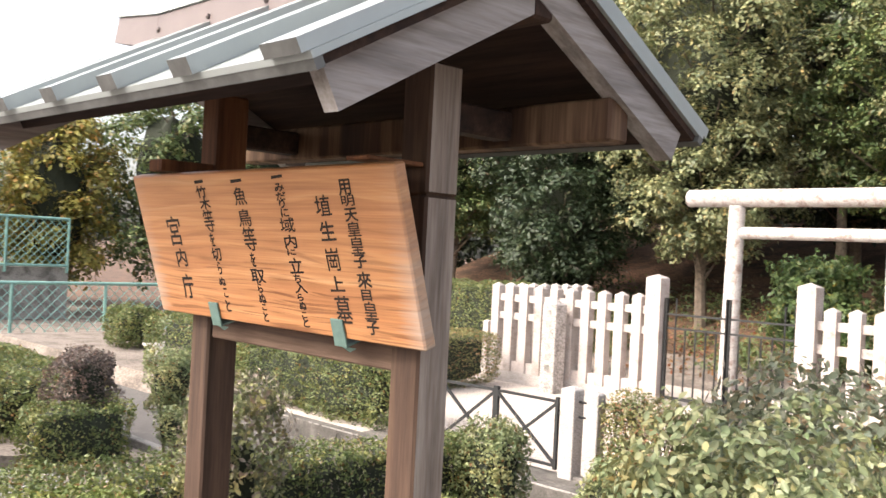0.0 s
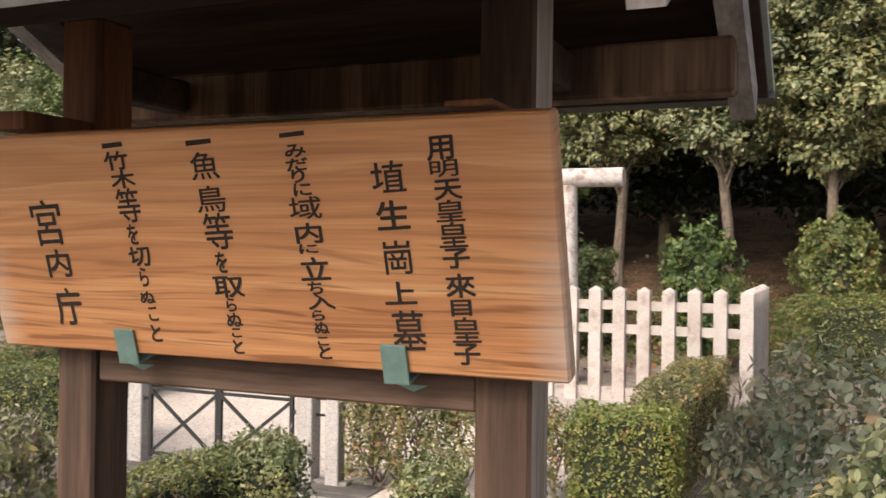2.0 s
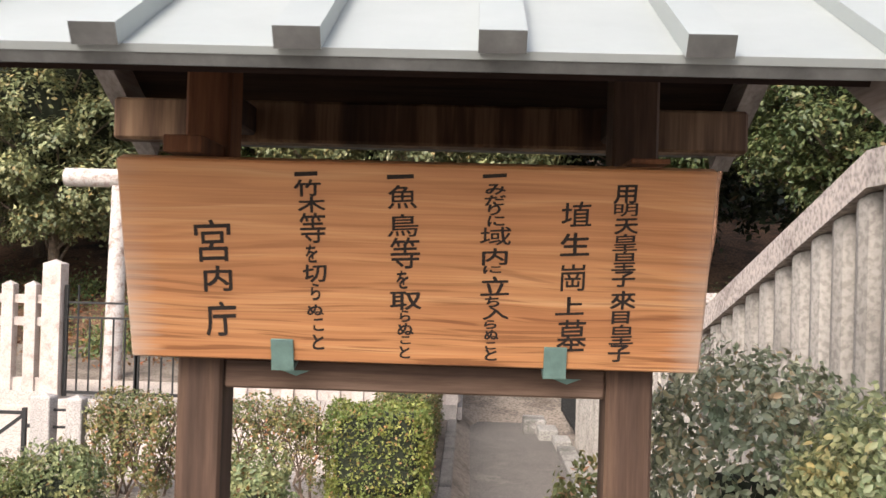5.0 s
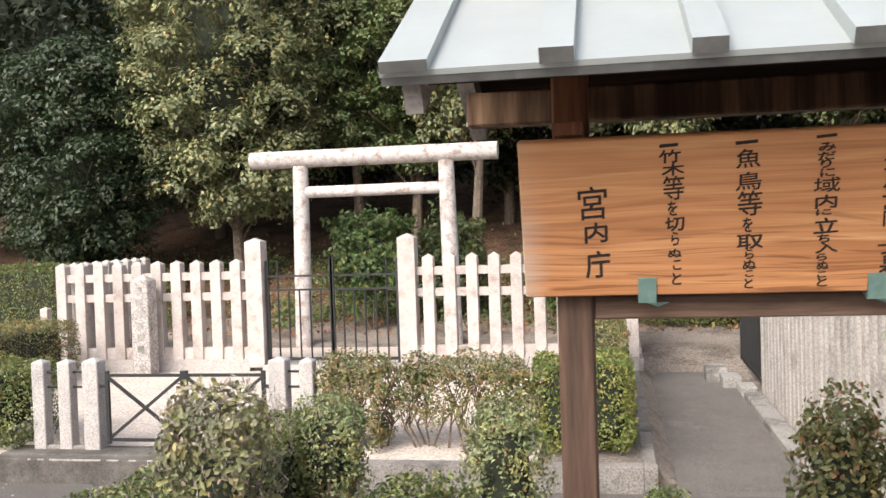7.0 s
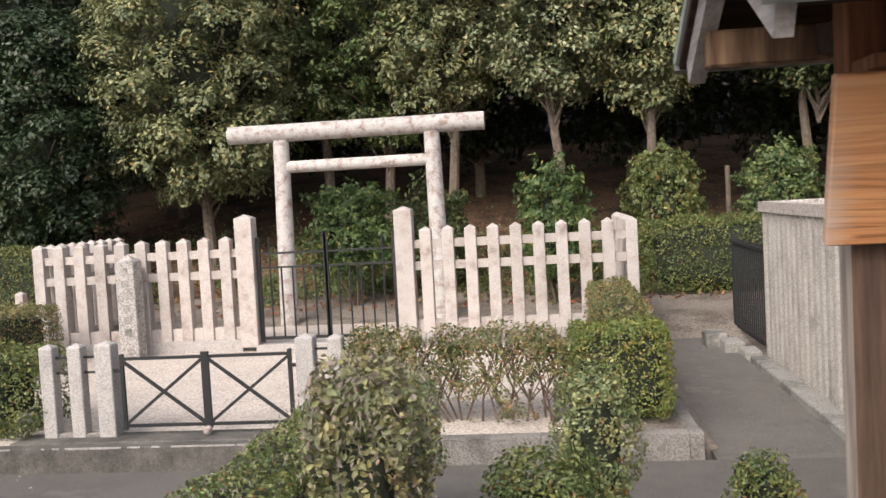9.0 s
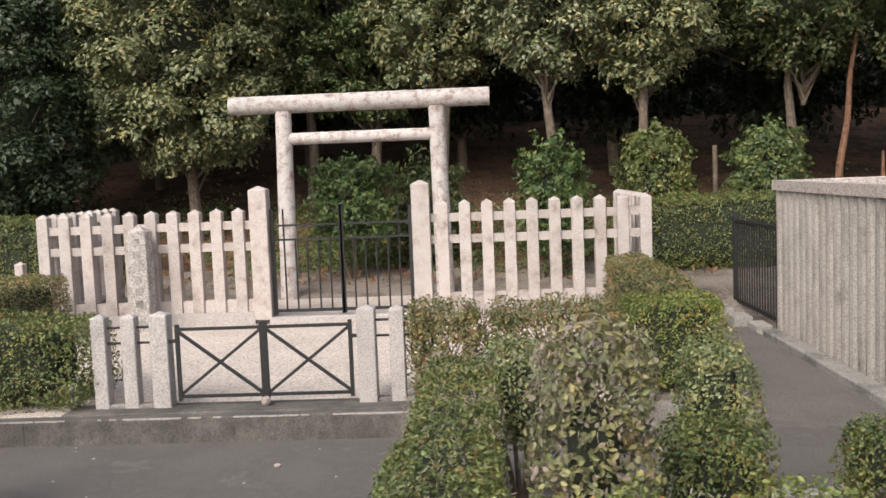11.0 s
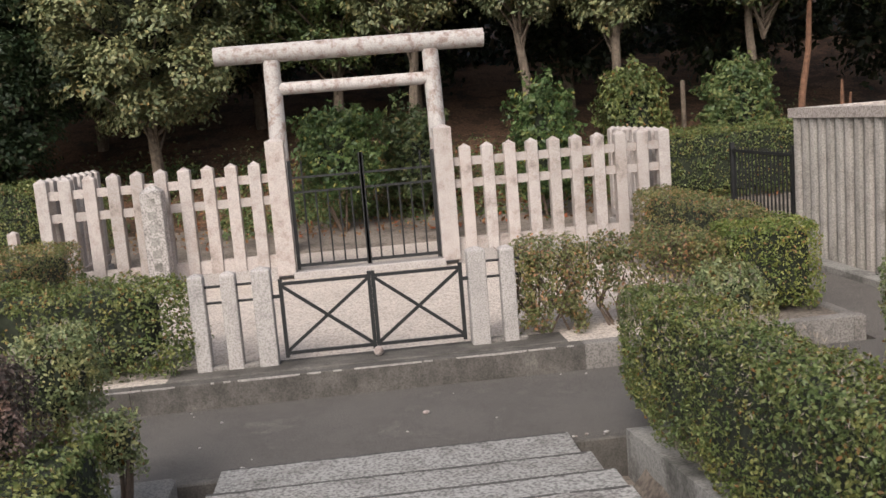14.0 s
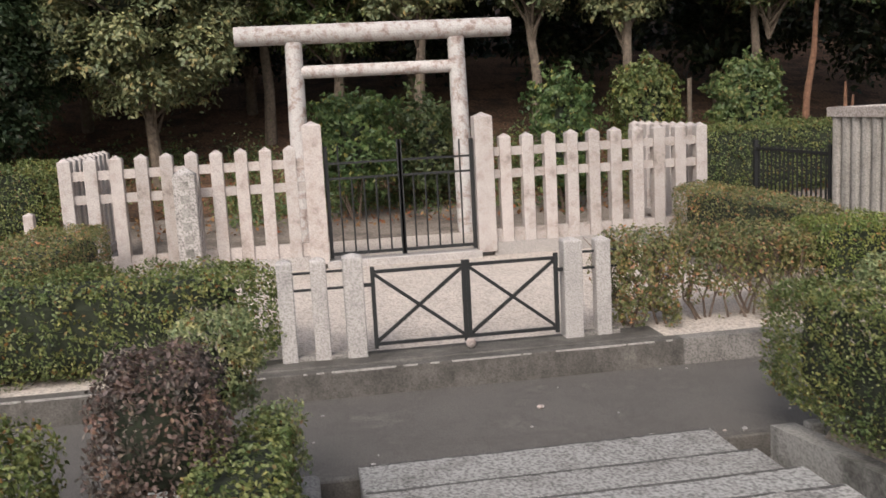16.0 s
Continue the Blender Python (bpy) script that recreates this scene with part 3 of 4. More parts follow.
# granite steps rising from the path to the terrace
stairs = thing("stairs", "broad shallow grey granite steps with worn edges", "stairs", (0, 0, 0), kind="structure")
noses = [4.87, 4.30, 3.83, 3.42, 3.02, 2.62, 2.22, 1.82]
for i, yn in enumerate(noses):
    z = -0.105 + 0.076 * i
    back = noses[i + 1] - 0.004 if i + 1 < len(noses) else 1.16
    part("step_slab", box(-6.93, -4.72 + 0.015 * (i % 3), back - 0.02, yn, z - 0.32, z, 0.008), STEP_STONE, stairs)
    # ragged dark strip drawn on the tread for the riser's shadow and dirt
    bm = bmesh.new()
    xa = -6.925
    while xa < -4.76:
        xb = min(xa + 0.045, -4.74)
        w_ = 0.5 + 0.5 * noise.noise(Vector((xa * 4.0, i * 3.7, 0))) + 0.35 * noise.noise(Vector((xa * 17.0, i * 5.1, 2)))
        if w_ > 0.2:
            add_box(bm, xa, xb, yn - 0.012 - 0.03 * w_, yn - 0.004 - 0.006 * w_, z - 0.01, z + 0.002)
        xa = xb
    part("nosing", bm, NOSING, stairs, "dark nosing line for riser shadow and dirt")
for nm, xa, xb in (("wall_east", -4.36, -4.20), ("wall_west", -7.62, -7.46)):
    prof = [(1.2, -0.5), (4.79, -0.5), (4.79, -0.10), (3.0, 0.09), (1.2, 0.44)]
    tagged(new(nm, to_mesh(nm, prism(prof, 'x', xa, xb), CONCRETE)), "low stained concrete retaining wall beside the steps", "retaining wall", kind="structure")
for nm, xa, xb in (("wall_south", -4.198, -0.6), ("wall_south_west", -22, -7.622)):
    tagged(new(nm, to_mesh(nm, box(xa, xb, 4.60, 4.70, -0.5, -0.05, 0.01), CONCRETE)), "low concrete retaining wall of the planted bank", "retaining wall", kind="structure")


# ---- the stone fence, gate and torii ----
FY = 11.27
picket = to_mesh("post", post_mesh(0.150, 0.150, 1.50, 0.05), FENCE_STONE)
gatepost = to_mesh("gatepost", post_mesh(0.235, 0.235, 1.78, 0.055), FENCE_STONE)


def stone_fence(label, posts, p, q, base=0.09):
    f = thing("stone_fence", label, "fence", (0, 0, 0), "stone fence round the grave court")
    for x, y in posts:
        part("post", picket, FENCE_STONE, f, "", pose(x, y, base))
    p, q = Vector(p), Vector(q)
    for z in (0.985, 1.27):
        part("rail", bar((p.x, p.y, base + z), (q.x, q.y, base + z), *((0.11, 0.07) if abs(q.x - p.x) < 0.1 else (0.07, 0.11))), FENCE_STONE, f)
    d = (q - p).normalized()
    part("plinth", bar((p.x, p.y, base - 0.02), (q.x, q.y, base - 0.02), 0.26, 0.16) if abs(d.y) > 0.5 else bar((p.x, p.y, base - 0.02), (q.x, q.y, base - 0.02), 0.16, 0.26), GRANITE, f, "low granite plinth")
    part("low_wall", bar((p.x, p.y, base + 0.165), (q.x, q.y, base + 0.165), *((0.08, 0.22) if abs(d.y) < 0.5 else (0.22, 0.08))), FENCE_STONE, f, "low pale stone wall between the posts")
    return f


lx = np.linspace(-9.864, -7.22, 10)
rx = np.linspace(-4.51, -1.862, 10)
stone_fence("pale weathered stone picket fence with pointed posts", [(x, FY) for x in lx], (-9.93, FY), (-7.05, FY))
stone_fence("pale weathered stone picket fence with pointed posts", [(x, FY) for x in rx], (-4.70, FY), (-1.80, FY))
side_y = np.arange(FY + 0.3, 13.7, 0.294)
stone_fence("pale stone picket fence running back to the trees", [(-9.864, y) for y in side_y], (-9.864, FY + 0.07), (-9.864, 13.62))
stone_fence("pale stone picket fence running back to the trees", [(-1.862, y) for y in side_y], (-1.862, FY + 0.07), (-1.862, 13.62))
for x in (-6.935, -4.79):
    g = thing("gatepost", "tall pale square stone gatepost with pointed top", "gatepost", (x, FY, 0.09), "gateposts of the fence")
    part("shaft", gatepost, FENCE_STONE, g)


def iron_gate(x0, x1):
    """Two leaves of black iron bars between the gateposts."""
    g = thing("iron_gate", "black iron bar gate, closed, between stone posts", "gate", ((x0 + x1) / 2, FY, 0.09))
    w = (x1 - x0) / 2
    for s in (-1, 1):
        a, b = sorted((0.008 * s, s * (w - 0.02)))
        leaf = thing("gate_leaf", "", "", (0, 0, 0))
        leaf.parent = g
        for xx in (a, b):
            mid_ = abs(xx) < 0.1
            part("stile", bar((xx, 0, 0.05), (xx, 0, 1.50 if mid_ else 1.46), 0.045, 0.045), BLACK_IRON, leaf)
        for z in (0.10, 1.05, 1.24):
            part("rail", bar((a, 0, z), (b, 0, z), 0.03, 0.04 if z < 0.5 else 0.026), BLACK_IRON, leaf)
        n = 6
        for i in range(1, n):
            xx = a + (b - a) * i / n
            part("bar", rod((xx, 0, 0.10), (xx, 0, 1.46 if i == (n - 1 if s > 0 else 1) else 1.05), 0.0125, None, 6), BLACK_IRON, leaf)
    part("threshold", box(-w - 0.05, w + 0.05, -0.13, 0.13, -0.12, 0.03, 0.01), GRANITE, g, "granite threshold stone")
    return g


iron_gate(-6.80, -4.92)

torii = thing("torii", "pale weathered stone torii with round beam and pillars", "torii", (-5.847, 13.65, 0.06))
for s in (-1, 1):
    part("pillar", rod((s * 1.245, 0, -0.1), (s * 1.205, 0, 2.93), 0.145, 0.125, 24), TORII_STONE, torii)
part("lintel", rod((-2.045, 0, 3.045), (2.035, 0, 3.045), 0.142, 0.142, 24), TORII_STONE, torii, "thick stained stone top beam")
part("tie_beam", rod((-1.2, 0, 2.50), (1.2, 0, 2.50), 0.095, 0.095, 20), TORII_STONE, torii)

# inscribed stone marker before the fence
marker = thing("stone_marker", "square rough granite marker post with pointed top", "stone marker", (-8.46, 10.95, 0.0))
part("shaft", post_mesh(0.26, 0.26, 1.42, 0.09, 0.012), MARKER_STONE, marker)
for k in range(6):
    part("character", box(-0.05, 0.05, -0.133, -0.129, 0.35 + 0.16 * k, 0.45 + 0.16 * k), CONCRETE, marker, "weathered carved character")

# ---- low gate on the kerb ----
LY = 6.85
low_post = to_mesh("post", post_mesh(0.125, 0.125, 0.84, 0.03, 0.008), GRANITE)
low_big = to_mesh("post", post_mesh(0.155, 0.155, 0.85, 0.03, 0.008), GRANITE)
low_posts = [(-7.31, low_post), (-7.05, low_post), (-6.78, low_big), (-5.0, low_big), (-4.74, low_post)]
for x, me in low_posts:
    p_ = thing("granite_post", "short speckled grey granite post with pointed top", "post", (x, LY, 0.02), "granite posts beside the low gate")
    part("shaft", me, GRANITE, p_)
for x0, x1 in ((-7.31, -6.78), (-5.0, -4.6)):
    r_ = thing("side_rail", "pair of thin black iron rails between granite posts", "rail", ((x0 + x1) / 2, LY, 0.4))
    for z in (0.20, 0.335):
        part("rail", rod((-(x1 - x0) / 2, 0, z), ((x1 - x0) / 2, 0, z), 0.011), BLACK_IRON, r_)
    part("sill", box(-(x1 - x0) / 2, (x1 - x0) / 2, -0.05, 0.05, -0.37, -0.33, 0.008), KERB_STONE, r_, "stone sill")
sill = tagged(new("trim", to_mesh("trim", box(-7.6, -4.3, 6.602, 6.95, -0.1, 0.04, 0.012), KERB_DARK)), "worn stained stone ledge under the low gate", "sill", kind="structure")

low = thing("low_gate", "low black iron double gate with crossed bars, closed", "gate", (-5.883, LY - 0.035, 0.09))
for s in (-1, 1):
    leaf = new("gate_leaf")
    leaf.parent = low
    a, b = sorted((0.0165 * s, 0.745 * s))
    for xx in (a, b):
        part("stile", bar((xx, 0, 0.0), (xx, 0, 0.66), 0.032, 0.032), BLACK_IRON, leaf)
    for z in (0.035, 0.62):
        part("rail", bar((a, 0, z), (b, 0, z), 0.026, 0.026), BLACK_IRON, leaf)
    part("crossbar", bar((a, 0.006, 0.045), (b, 0.006, 0.61), 0.024, 0.026), BLACK_IRON, leaf)
    part("crossbar", bar((a, -0.006, 0.61), (b, -0.006, 0.045), 0.024, 0.026), BLACK_IRON, leaf)
    part("hinge", bar((0.745 * s, 0, 0.52), (0.83 * s, 0, 0.52), 0.02, 0.03), BLACK_IRON, leaf)
stop = thing("gate_stop", "round white stone ball at the gate foot", "gate stop", (-5.875, 6.76, 0.045))
bm = bmesh.new()
bmesh.ops.create_uvsphere(bm, u_segments=16, v_segments=10, radius=0.042, matrix=Matrix.Translation((0, 0, 0.036)))
part("ball", bm, TORII_STONE, stop)

# ---- concrete slat fence on the east side ----
EX = -0.33


def slat_top(y):
    return 1.66 if y > 4.95 else 1.66 + (4.95 - max(y, 2.645)) * 0.30


def round_slat(y):
    """An upright concrete slat with a rounded face, its top cut along the rail."""
    bm = bmesh.new()
    plan = [(-0.082, 0.033), (-0.078, -0.024), (-0.05, -0.058), (0.0, -0.070), (0.05, -0.058), (0.078, -0.024), (0.082, 0.033)]
    lo = [bm.verts.new((v, y + u - 8, -0.3)) for u, v in plan]
    hi = [bm.verts.new((v, y + u - 8, slat_top(y + u) + 0.015)) for u, v in plan]
    for i in range(6):
        bm.faces.new((lo[i], lo[i + 1], hi[i + 1], hi[i]))
    bm.faces.new(hi)
    bmesh.ops.recalc_face_normals(bm, faces=bm.faces)
    return bm


cf = thing("concrete_fence", "weathered grey concrete slat fence with pinkish top rail", "fence", (EX, 8.0, -0.1))
y = 10.52
while y > 1.95:
    part("slat", round_slat(y), SLAT_STONE, cf)
    y -= 0.205
for ya, yb in ((10.66, 4.95), (4.95, 2.645), (2.645, 1.88)):
    prof = [(ya - 8, slat_top(ya) + 0.02), (yb - 8, slat_top(yb) + 0.02), (yb - 8, slat_top(yb) + 0.14), (ya - 8, slat_top(ya) + 0.14)]
    part("top_rail", prism(prof, 'x', -0.085, 0.08), RAIL_STONE, cf, "pinkish concrete top rail")
# dark sheet stands in for the shade in the grooves
part("backing", prism([(2.56, -0.3), (-6.05, -0.3), (-6.05, slat_top(1.95) - 0.05), (-5.355, slat_top(2.645) - 0.05), (-3.05, 1.6), (2.56, 1.6)], 'x', 0.034, 0.075), KERB_DARK, cf, "dark back sheet for shade between the slats")
cf2 = thing("concrete_fence", "weathered grey concrete slat fence turning the corner", "fence", (0, 10.58, -0.1))
x = EX + 0.16
while x < 6:
    part("slat", box(x - 0.05, x + 0.05, -0.035, 0.035, -0.3, 1.67), SLAT_STONE, cf2)
    x += 0.135
part("top_rail", box(EX + 0.085, 6, -0.08, 0.08, 1.68, 1.80, 0.01), RAIL_STONE, cf2, "pinkish concrete top rail")

bg = thing("iron_fence", "dark iron bar fence panel beside the side path", "fence", (-0.32, 11.7, -0.2))
for yy in (-1.0, 1.0):
    part("post", bar((0, yy, -0.1), (0, yy, 1.42), 0.06, 0.06), BLACK_IRON, bg)
for z in (0.15, 1.3):
    part("rail", bar((0, -1, z), (0, 1, z), 0.035, 0.04), BLACK_IRON, bg)
for i in range(1, 17):
    yy = -1 + i * 2 / 17
    part("bar", bar((0, yy, 0.1), (0, yy, 1.36), 0.018, 0.022), BLACK_IRON, bg)

# ---- roofed notice board ----
SX, SY, GZ = -1.785, 1.42, 0.42
sign = thing("notice_board", "roofed wooden notice board on two dark posts", "notice board", (SX, SY, GZ))
for s in (-1, 1):
    x0_, x1_ = s * 0.411 - 0.044, s * 0.411 + 0.044
    p_ = part("post", box(x0_, x1_, -0.03, 0.064, -0.3, 1.70, 0.006), DARK_WOOD, sign)
    # outward side face of each post in paler grey wood
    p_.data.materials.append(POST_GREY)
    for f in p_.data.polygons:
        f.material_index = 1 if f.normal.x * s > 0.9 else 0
    # left head in redder wood; right head's shadow put in as dark wood
    head_ = part("post_head", box(x0_, x1_, -0.03, 0.064, 1.70, 1.98, 0.006), RED_WOOD if s < 0 else DARK_WOOD, sign, "reddish sheltered post head" if s < 0 else "dark post head, shadow in its colour")
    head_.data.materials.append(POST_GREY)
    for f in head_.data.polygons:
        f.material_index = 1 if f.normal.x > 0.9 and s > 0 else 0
    part("board_arm", box(s * 0.411 - 0.034, s * 0.411 + 0.034, -0.185, -0.032, 1.757, 1.788 if s < 0 else 1.766, 0.002), RED_WOOD, sign, "short wooden arm over the board's back")
    part("cross_arm", box(s * 0.411 - 0.03, s * 0.411 + 0.03, 0.066, 0.248, 1.845, 1.91, 0.006), ROOF_WOOD, sign)
part("lower_rail", box(-0.366, 0.366, -0.02, 0.035, 1.322, 1.378, 0.004), RAIL_WOOD, sign)
part("wall_plate", box(-0.705, 0.705, 0.25, 0.32, 1.832, 1.925, 0.006), BEAM_WOOD, sign, "mottled brown beam under the back of the roof")
part("ridge_beam", box(-0.72, 0.72, -0.03, 0.03, 2.03, 2.10, 0.006), ROOF_WOOD, sign)
RISE_F, RISE_B, RUN_F, RUN_B = 0.308, 0.29, 0.56, 0.56


def slope_box(x0, x1, side, u0, u1, h0, h1):
    """A slab along the roof slope: u from ridge (0) to eave (1), h above the roof's top surface."""
    run = -RUN_F if side < 0 else RUN_B
    fall = RISE_F if side < 0 else RISE_B
    p0, p1 = Vector((run * u0, 2.17 - fall * u0)), Vector((run * u1, 2.17 - fall * u1))
    d = (p1 - p0).normalized()
    nrm = Vector((-d.y, d.x)) if -d.y * 0 + d.x > 0 else Vector((d.y, -d.x))
    prof = [p0 + nrm * h0, p1 + nrm * h0, p1 + nrm * h1, p0 + nrm * h1]
    return prism([(p.x, p.y) for p in prof], 'x', x0, x1)


for sd in (-1, 1):
    e_ = 0.002 * sd
    part("roof_board", slope_box(-0.74 + e_, 0.74 - e_, sd, 0.0, 0.985, -0.028, -0.012), ROOF_WOOD, sign, "dark roof boarding")
    sheet = part("roof_sheet", slope_box(-0.75 + e_, 0.75 - e_, sd, 0.0, 1.0, -0.012, 0.0), ROOF_METAL, sign, "pale green metal roof sheet")
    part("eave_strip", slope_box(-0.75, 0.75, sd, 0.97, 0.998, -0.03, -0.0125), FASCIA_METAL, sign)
    for i in range(6):
        xx = (i - 2.5) * 0.274
        out_ = 0.03 if i in (0, 5) else 0.0
        rib = part("batten", slope_box(xx - 0.032 - (out_ if i == 0 else 0), xx + 0.032 + (out_ if i == 5 else 0), sd, 0.08, 1.02, 0.0005, 0.032 - out_ * 0.25), ROOF_METAL, sign)
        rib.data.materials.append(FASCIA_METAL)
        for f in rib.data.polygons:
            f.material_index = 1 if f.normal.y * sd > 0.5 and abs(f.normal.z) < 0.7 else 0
    for s in (-1, 1):
        part("barge_board", slope_box(s * 0.70 - 0.02 - e_, s * 0.70 + 0.02 + e_, sd, 0.0, 0.94 if sd < 0 else 0.92, -0.105 if sd < 0 else -0.10, -0.029), GREY_WOOD, sign, "greyed timber barge board")
    part("purlin", slope_box(-0.70, 0.70, sd, 0.72, 0.82, -0.075, -0.029), ROOF_WOOD, sign)
prof = [(-0.07, 2.135), (0.07, 2.135), (0.058, 2.232), (-0.058, 2.232)]
ridge = part("ridge_cap", prism(prof, 'x', -0.68, 0.68), RIDGE_METAL, sign, "brown metal ridge cover")
for s in (-1, 1):
    bm = bmesh.new()
    lo = [(s * 0.681, u, v) for u, v in prof]
    hi = [(s * 0.935, u, v + (0.045 if v < 2.2 else 0.028)) for u, v in prof]
    a, b = [bm.verts.new(p) for p in lo], [bm.verts.new(p) for p in hi]
    bm.faces.new(a), bm.faces.new(b[::-1])
    for i in range(4):
        bm.faces.new((a[i], b[i], b[(i + 1) % 4], a[(i + 1) % 4]))
    bmesh.ops.recalc_face_normals(bm, faces=bm.faces)
    part("ridge_end", bm, RIDGE_METAL, sign, "upswept brown ridge end")
for s in (-1, 1):
    part("ridge_lip", bar((s * 0.68, 0, 2.237), (s * 0.94, 0, 2.265), 0.13, 0.006), ROOF_METAL, sign)
part("ridge_lip", box(-0.678, 0.678, -0.065, 0.065, 2.234, 2.24), ROOF_METAL, sign)
for s in (-1, 1):
    for i in range(6):
        xx = (i - 2.5) * 0.274
        bm = bmesh.new()
        bmesh.ops.create_uvsphere(bm, u_segments=8, v_segments=6, radius=0.008, matrix=Matrix.Translation((xx + 0.02, s * 0.066, 2.185)))
        part("rivet", bm, RIDGE_METAL, sign)

# the board leans out at the top; local x along it, z up the face
board = thing("signboard", "orange cedar signboard with black brush writing", "signboard", (-1.784, 1.34, 1.803))
tilt = math.degrees(math.atan2(0.11, 0.36))
board.matrix_basis = pose(-1.784, 1.34, 1.803, tilt, 0, 0)
BW, BH = 0.527, 0.378
bm = bmesh.new()
add_box(bm, -BW, BW, 0.0, 0.032, 0.0, BH, 0.004)
part("panel", bm, SIGN_WOOD, board)
for s in (-0.242, 0.262):
    bm = bmesh.new()
    add_box(bm, s - 0.021, s + 0.021, -0.006, -0.0015, -0.012, 0.046, 0.001)
    add_box(bm, s - 0.021, s + 0.021, -0.006, 0.05, -0.016, -0.0115)
    part("clip", bm, CLIP_METAL, board, "green metal clip")
    bm = bmesh.new()
    tri_ = [bm.verts.new((s + u, -0.002, v)) for u, v in ((-0.005, -0.0165), (0.05, -0.0165), (0.024, -0.028))]
    f_ = bm.faces.new(tri_)
    bmesh.ops.solidify(bm, geom=[f_], thickness=0.003)
    part("clip_flange", bm, CLIP_METAL, board, "green metal flange below the clip")


def column(text, cells):
    """Brush characters down the board; each cell: middle x and z, width and height in millimetres."""
    for i, ch in enumerate(text):
        cx_, cz_, w_, h_ = (k * 0.001 for k in cells[4 * i:4 * i + 4])
        cu = bpy.data.curves.new("character", 'FONT')
        cu.body, cu.size, cu.resolution_u = ch, 1.0, 3
        tmp = bpy.data.objects.new("character", cu)
        scene.collection.objects.link(tmp)
        me = bpy.data.meshes.new_from_object(tmp.evaluated_get(bpy.context.evaluated_depsgraph_get()))
        bpy.data.objects.remove(tmp)
        me.materials.clear()
        me.materials.append(INK)
        bm = bmesh.new()
        bm.from_mesh(me)
        lo = [min(v.co[k] for v in bm.verts) for k in (0, 1)]
        hi = [max(v.co[k] for v in bm.verts) for k in (0, 1)]
        pen = (0.0005 + 0.014 * min(w_, h_)) * (0.45 if ch in "皇墓魚鳥等域崗宮明埴" else 1.0) if h_ > 0.012 else 0.0
        for v in bm.verts:
            u = ((v.co.x - lo[0]) / (hi[0] - lo[0] + 1e-6) - 0.5) * (w_ - 2 * pen)
            t = ((v.co.y - lo[1]) / (hi[1] - lo[1] + 1e-6) - 0.5) * (h_ - 2 * pen)
            wob = Vector((u * 90 + i, t * 90, cx_ * 40))
            v.co = Vector((u + 0.0007 * noise.noise(wob), t + 0.06 * u + 0.0007 * noise.noise(wob + Vector((9, 3, 1))), 0))
        # the brush is broader than the pen strokes: thicken every stroke all round
        base_ = list(bm.faces)
        if pen:
            for k, (a, b) in enumerate(((1, 0.5), (-0.8, 0.9), (-1, -0.5), (0.8, -0.9))):
                for f in bmesh.ops.duplicate(bm, geom=base_)["geom"]:
                    if isinstance(f, bmesh.types.BMVert):
                        f.co += Vector((a * pen, b * pen, 0.00012 * (k + 1)))
        bm.to_mesh(me)
        bm.free()
        part("character", me, INK, board, "", pose(cx_, -0.0008, cz_, 90, 0, 0))


column("用明天皇皇子來目皇子", [368, 335, 40, 34, 371, 307, 42, 23, 374, 278, 42, 29, 374, 248, 44, 31, 375, 214, 43, 37, 376, 180, 42, 30, 378, 140, 46, 36, 376, 107, 32, 25, 380, 74, 44, 39, 378, 37, 41, 34])
column("埴生崗上墓", [286, 297, 53, 45, 286, 242, 52, 43, 286, 180, 43, 51, 283, 126, 52, 35, 290, 69, 54, 62])
column("一みだりに域内に立ち入らぬこと", [140, 362, 42, 7, 142, 338, 36, 20, 142, 318, 38, 19, 141, 301, 23, 20, 145, 281, 31, 20, 145, 253, 55, 34, 145, 215, 46, 32, 141, 191, 32, 15, 147, 160, 52, 37, 143, 130, 27, 21, 150, 108, 48, 25, 141, 86, 23, 18, 144, 66, 26, 20, 143, 44, 20, 14, 144, 26, 23, 23])
column("一魚鳥等を取らぬこと", [-25, 356, 47, 8, -21, 320, 52, 43, -20, 268, 55, 42, -16, 217, 54, 59, -20, 167, 22, 35, -14, 127, 58, 36, -15, 97, 20, 23, -14, 72, 30, 24, -14, 50, 19, 16, -15, 26, 20, 25])
column("一竹木等を切らぬこと", [-191, 357, 41, 8, -189, 332, 49, 31, -182, 302, 50, 30, -181, 259, 47, 57, -184, 211, 22, 35, -179, 174, 44, 34, -178, 139, 18, 33, -179, 104, 31, 22, -174, 75, 20, 25, -175, 41, 22, 31])
column("宮内庁", [-362, 230, 66, 79, -356, 159, 53, 50, -354, 81, 58, 68])

# ---- hedges and bushes ----
hedge("bronze and green clipped hedge with leaves to the ground", -4.68, -4.02, 6.72, 7.34, 0.03, 0.84, HEDGE_BROWN, 4600, 0.034, 5, open_=0.5, stems=10, lump=0.06, depth=0.10)
hedge("thin bronze clipped hedge with bare stems below", -4.0, -2.76, 6.76, 7.32, 0.03, 0.83, HEDGE_BROWN, 4200, 0.034, 5, open_=0.95, stems=18, lump=0.06, depth=0.10)
hedge("dense green clipped hedge at the kerb corner", -2.80, -1.94, 6.80, 7.42, 0.03, 0.84, HEDGE_LIME, 4600, 0.030, 7)
hedge("low bronze clipped hedge beside the stone fence", -2.5, -1.97, 7.5, 10.9, 0.03, 0.88, HEDGE_BROWN, 3000, 0.032, 7)
hedge("clipped green hedge behind the kerb", -10.6, -7.35, 6.66, 7.5, 0.02, 0.83, HEDGE_GREEN, 3400, 0.034, 6, lump=0.05)
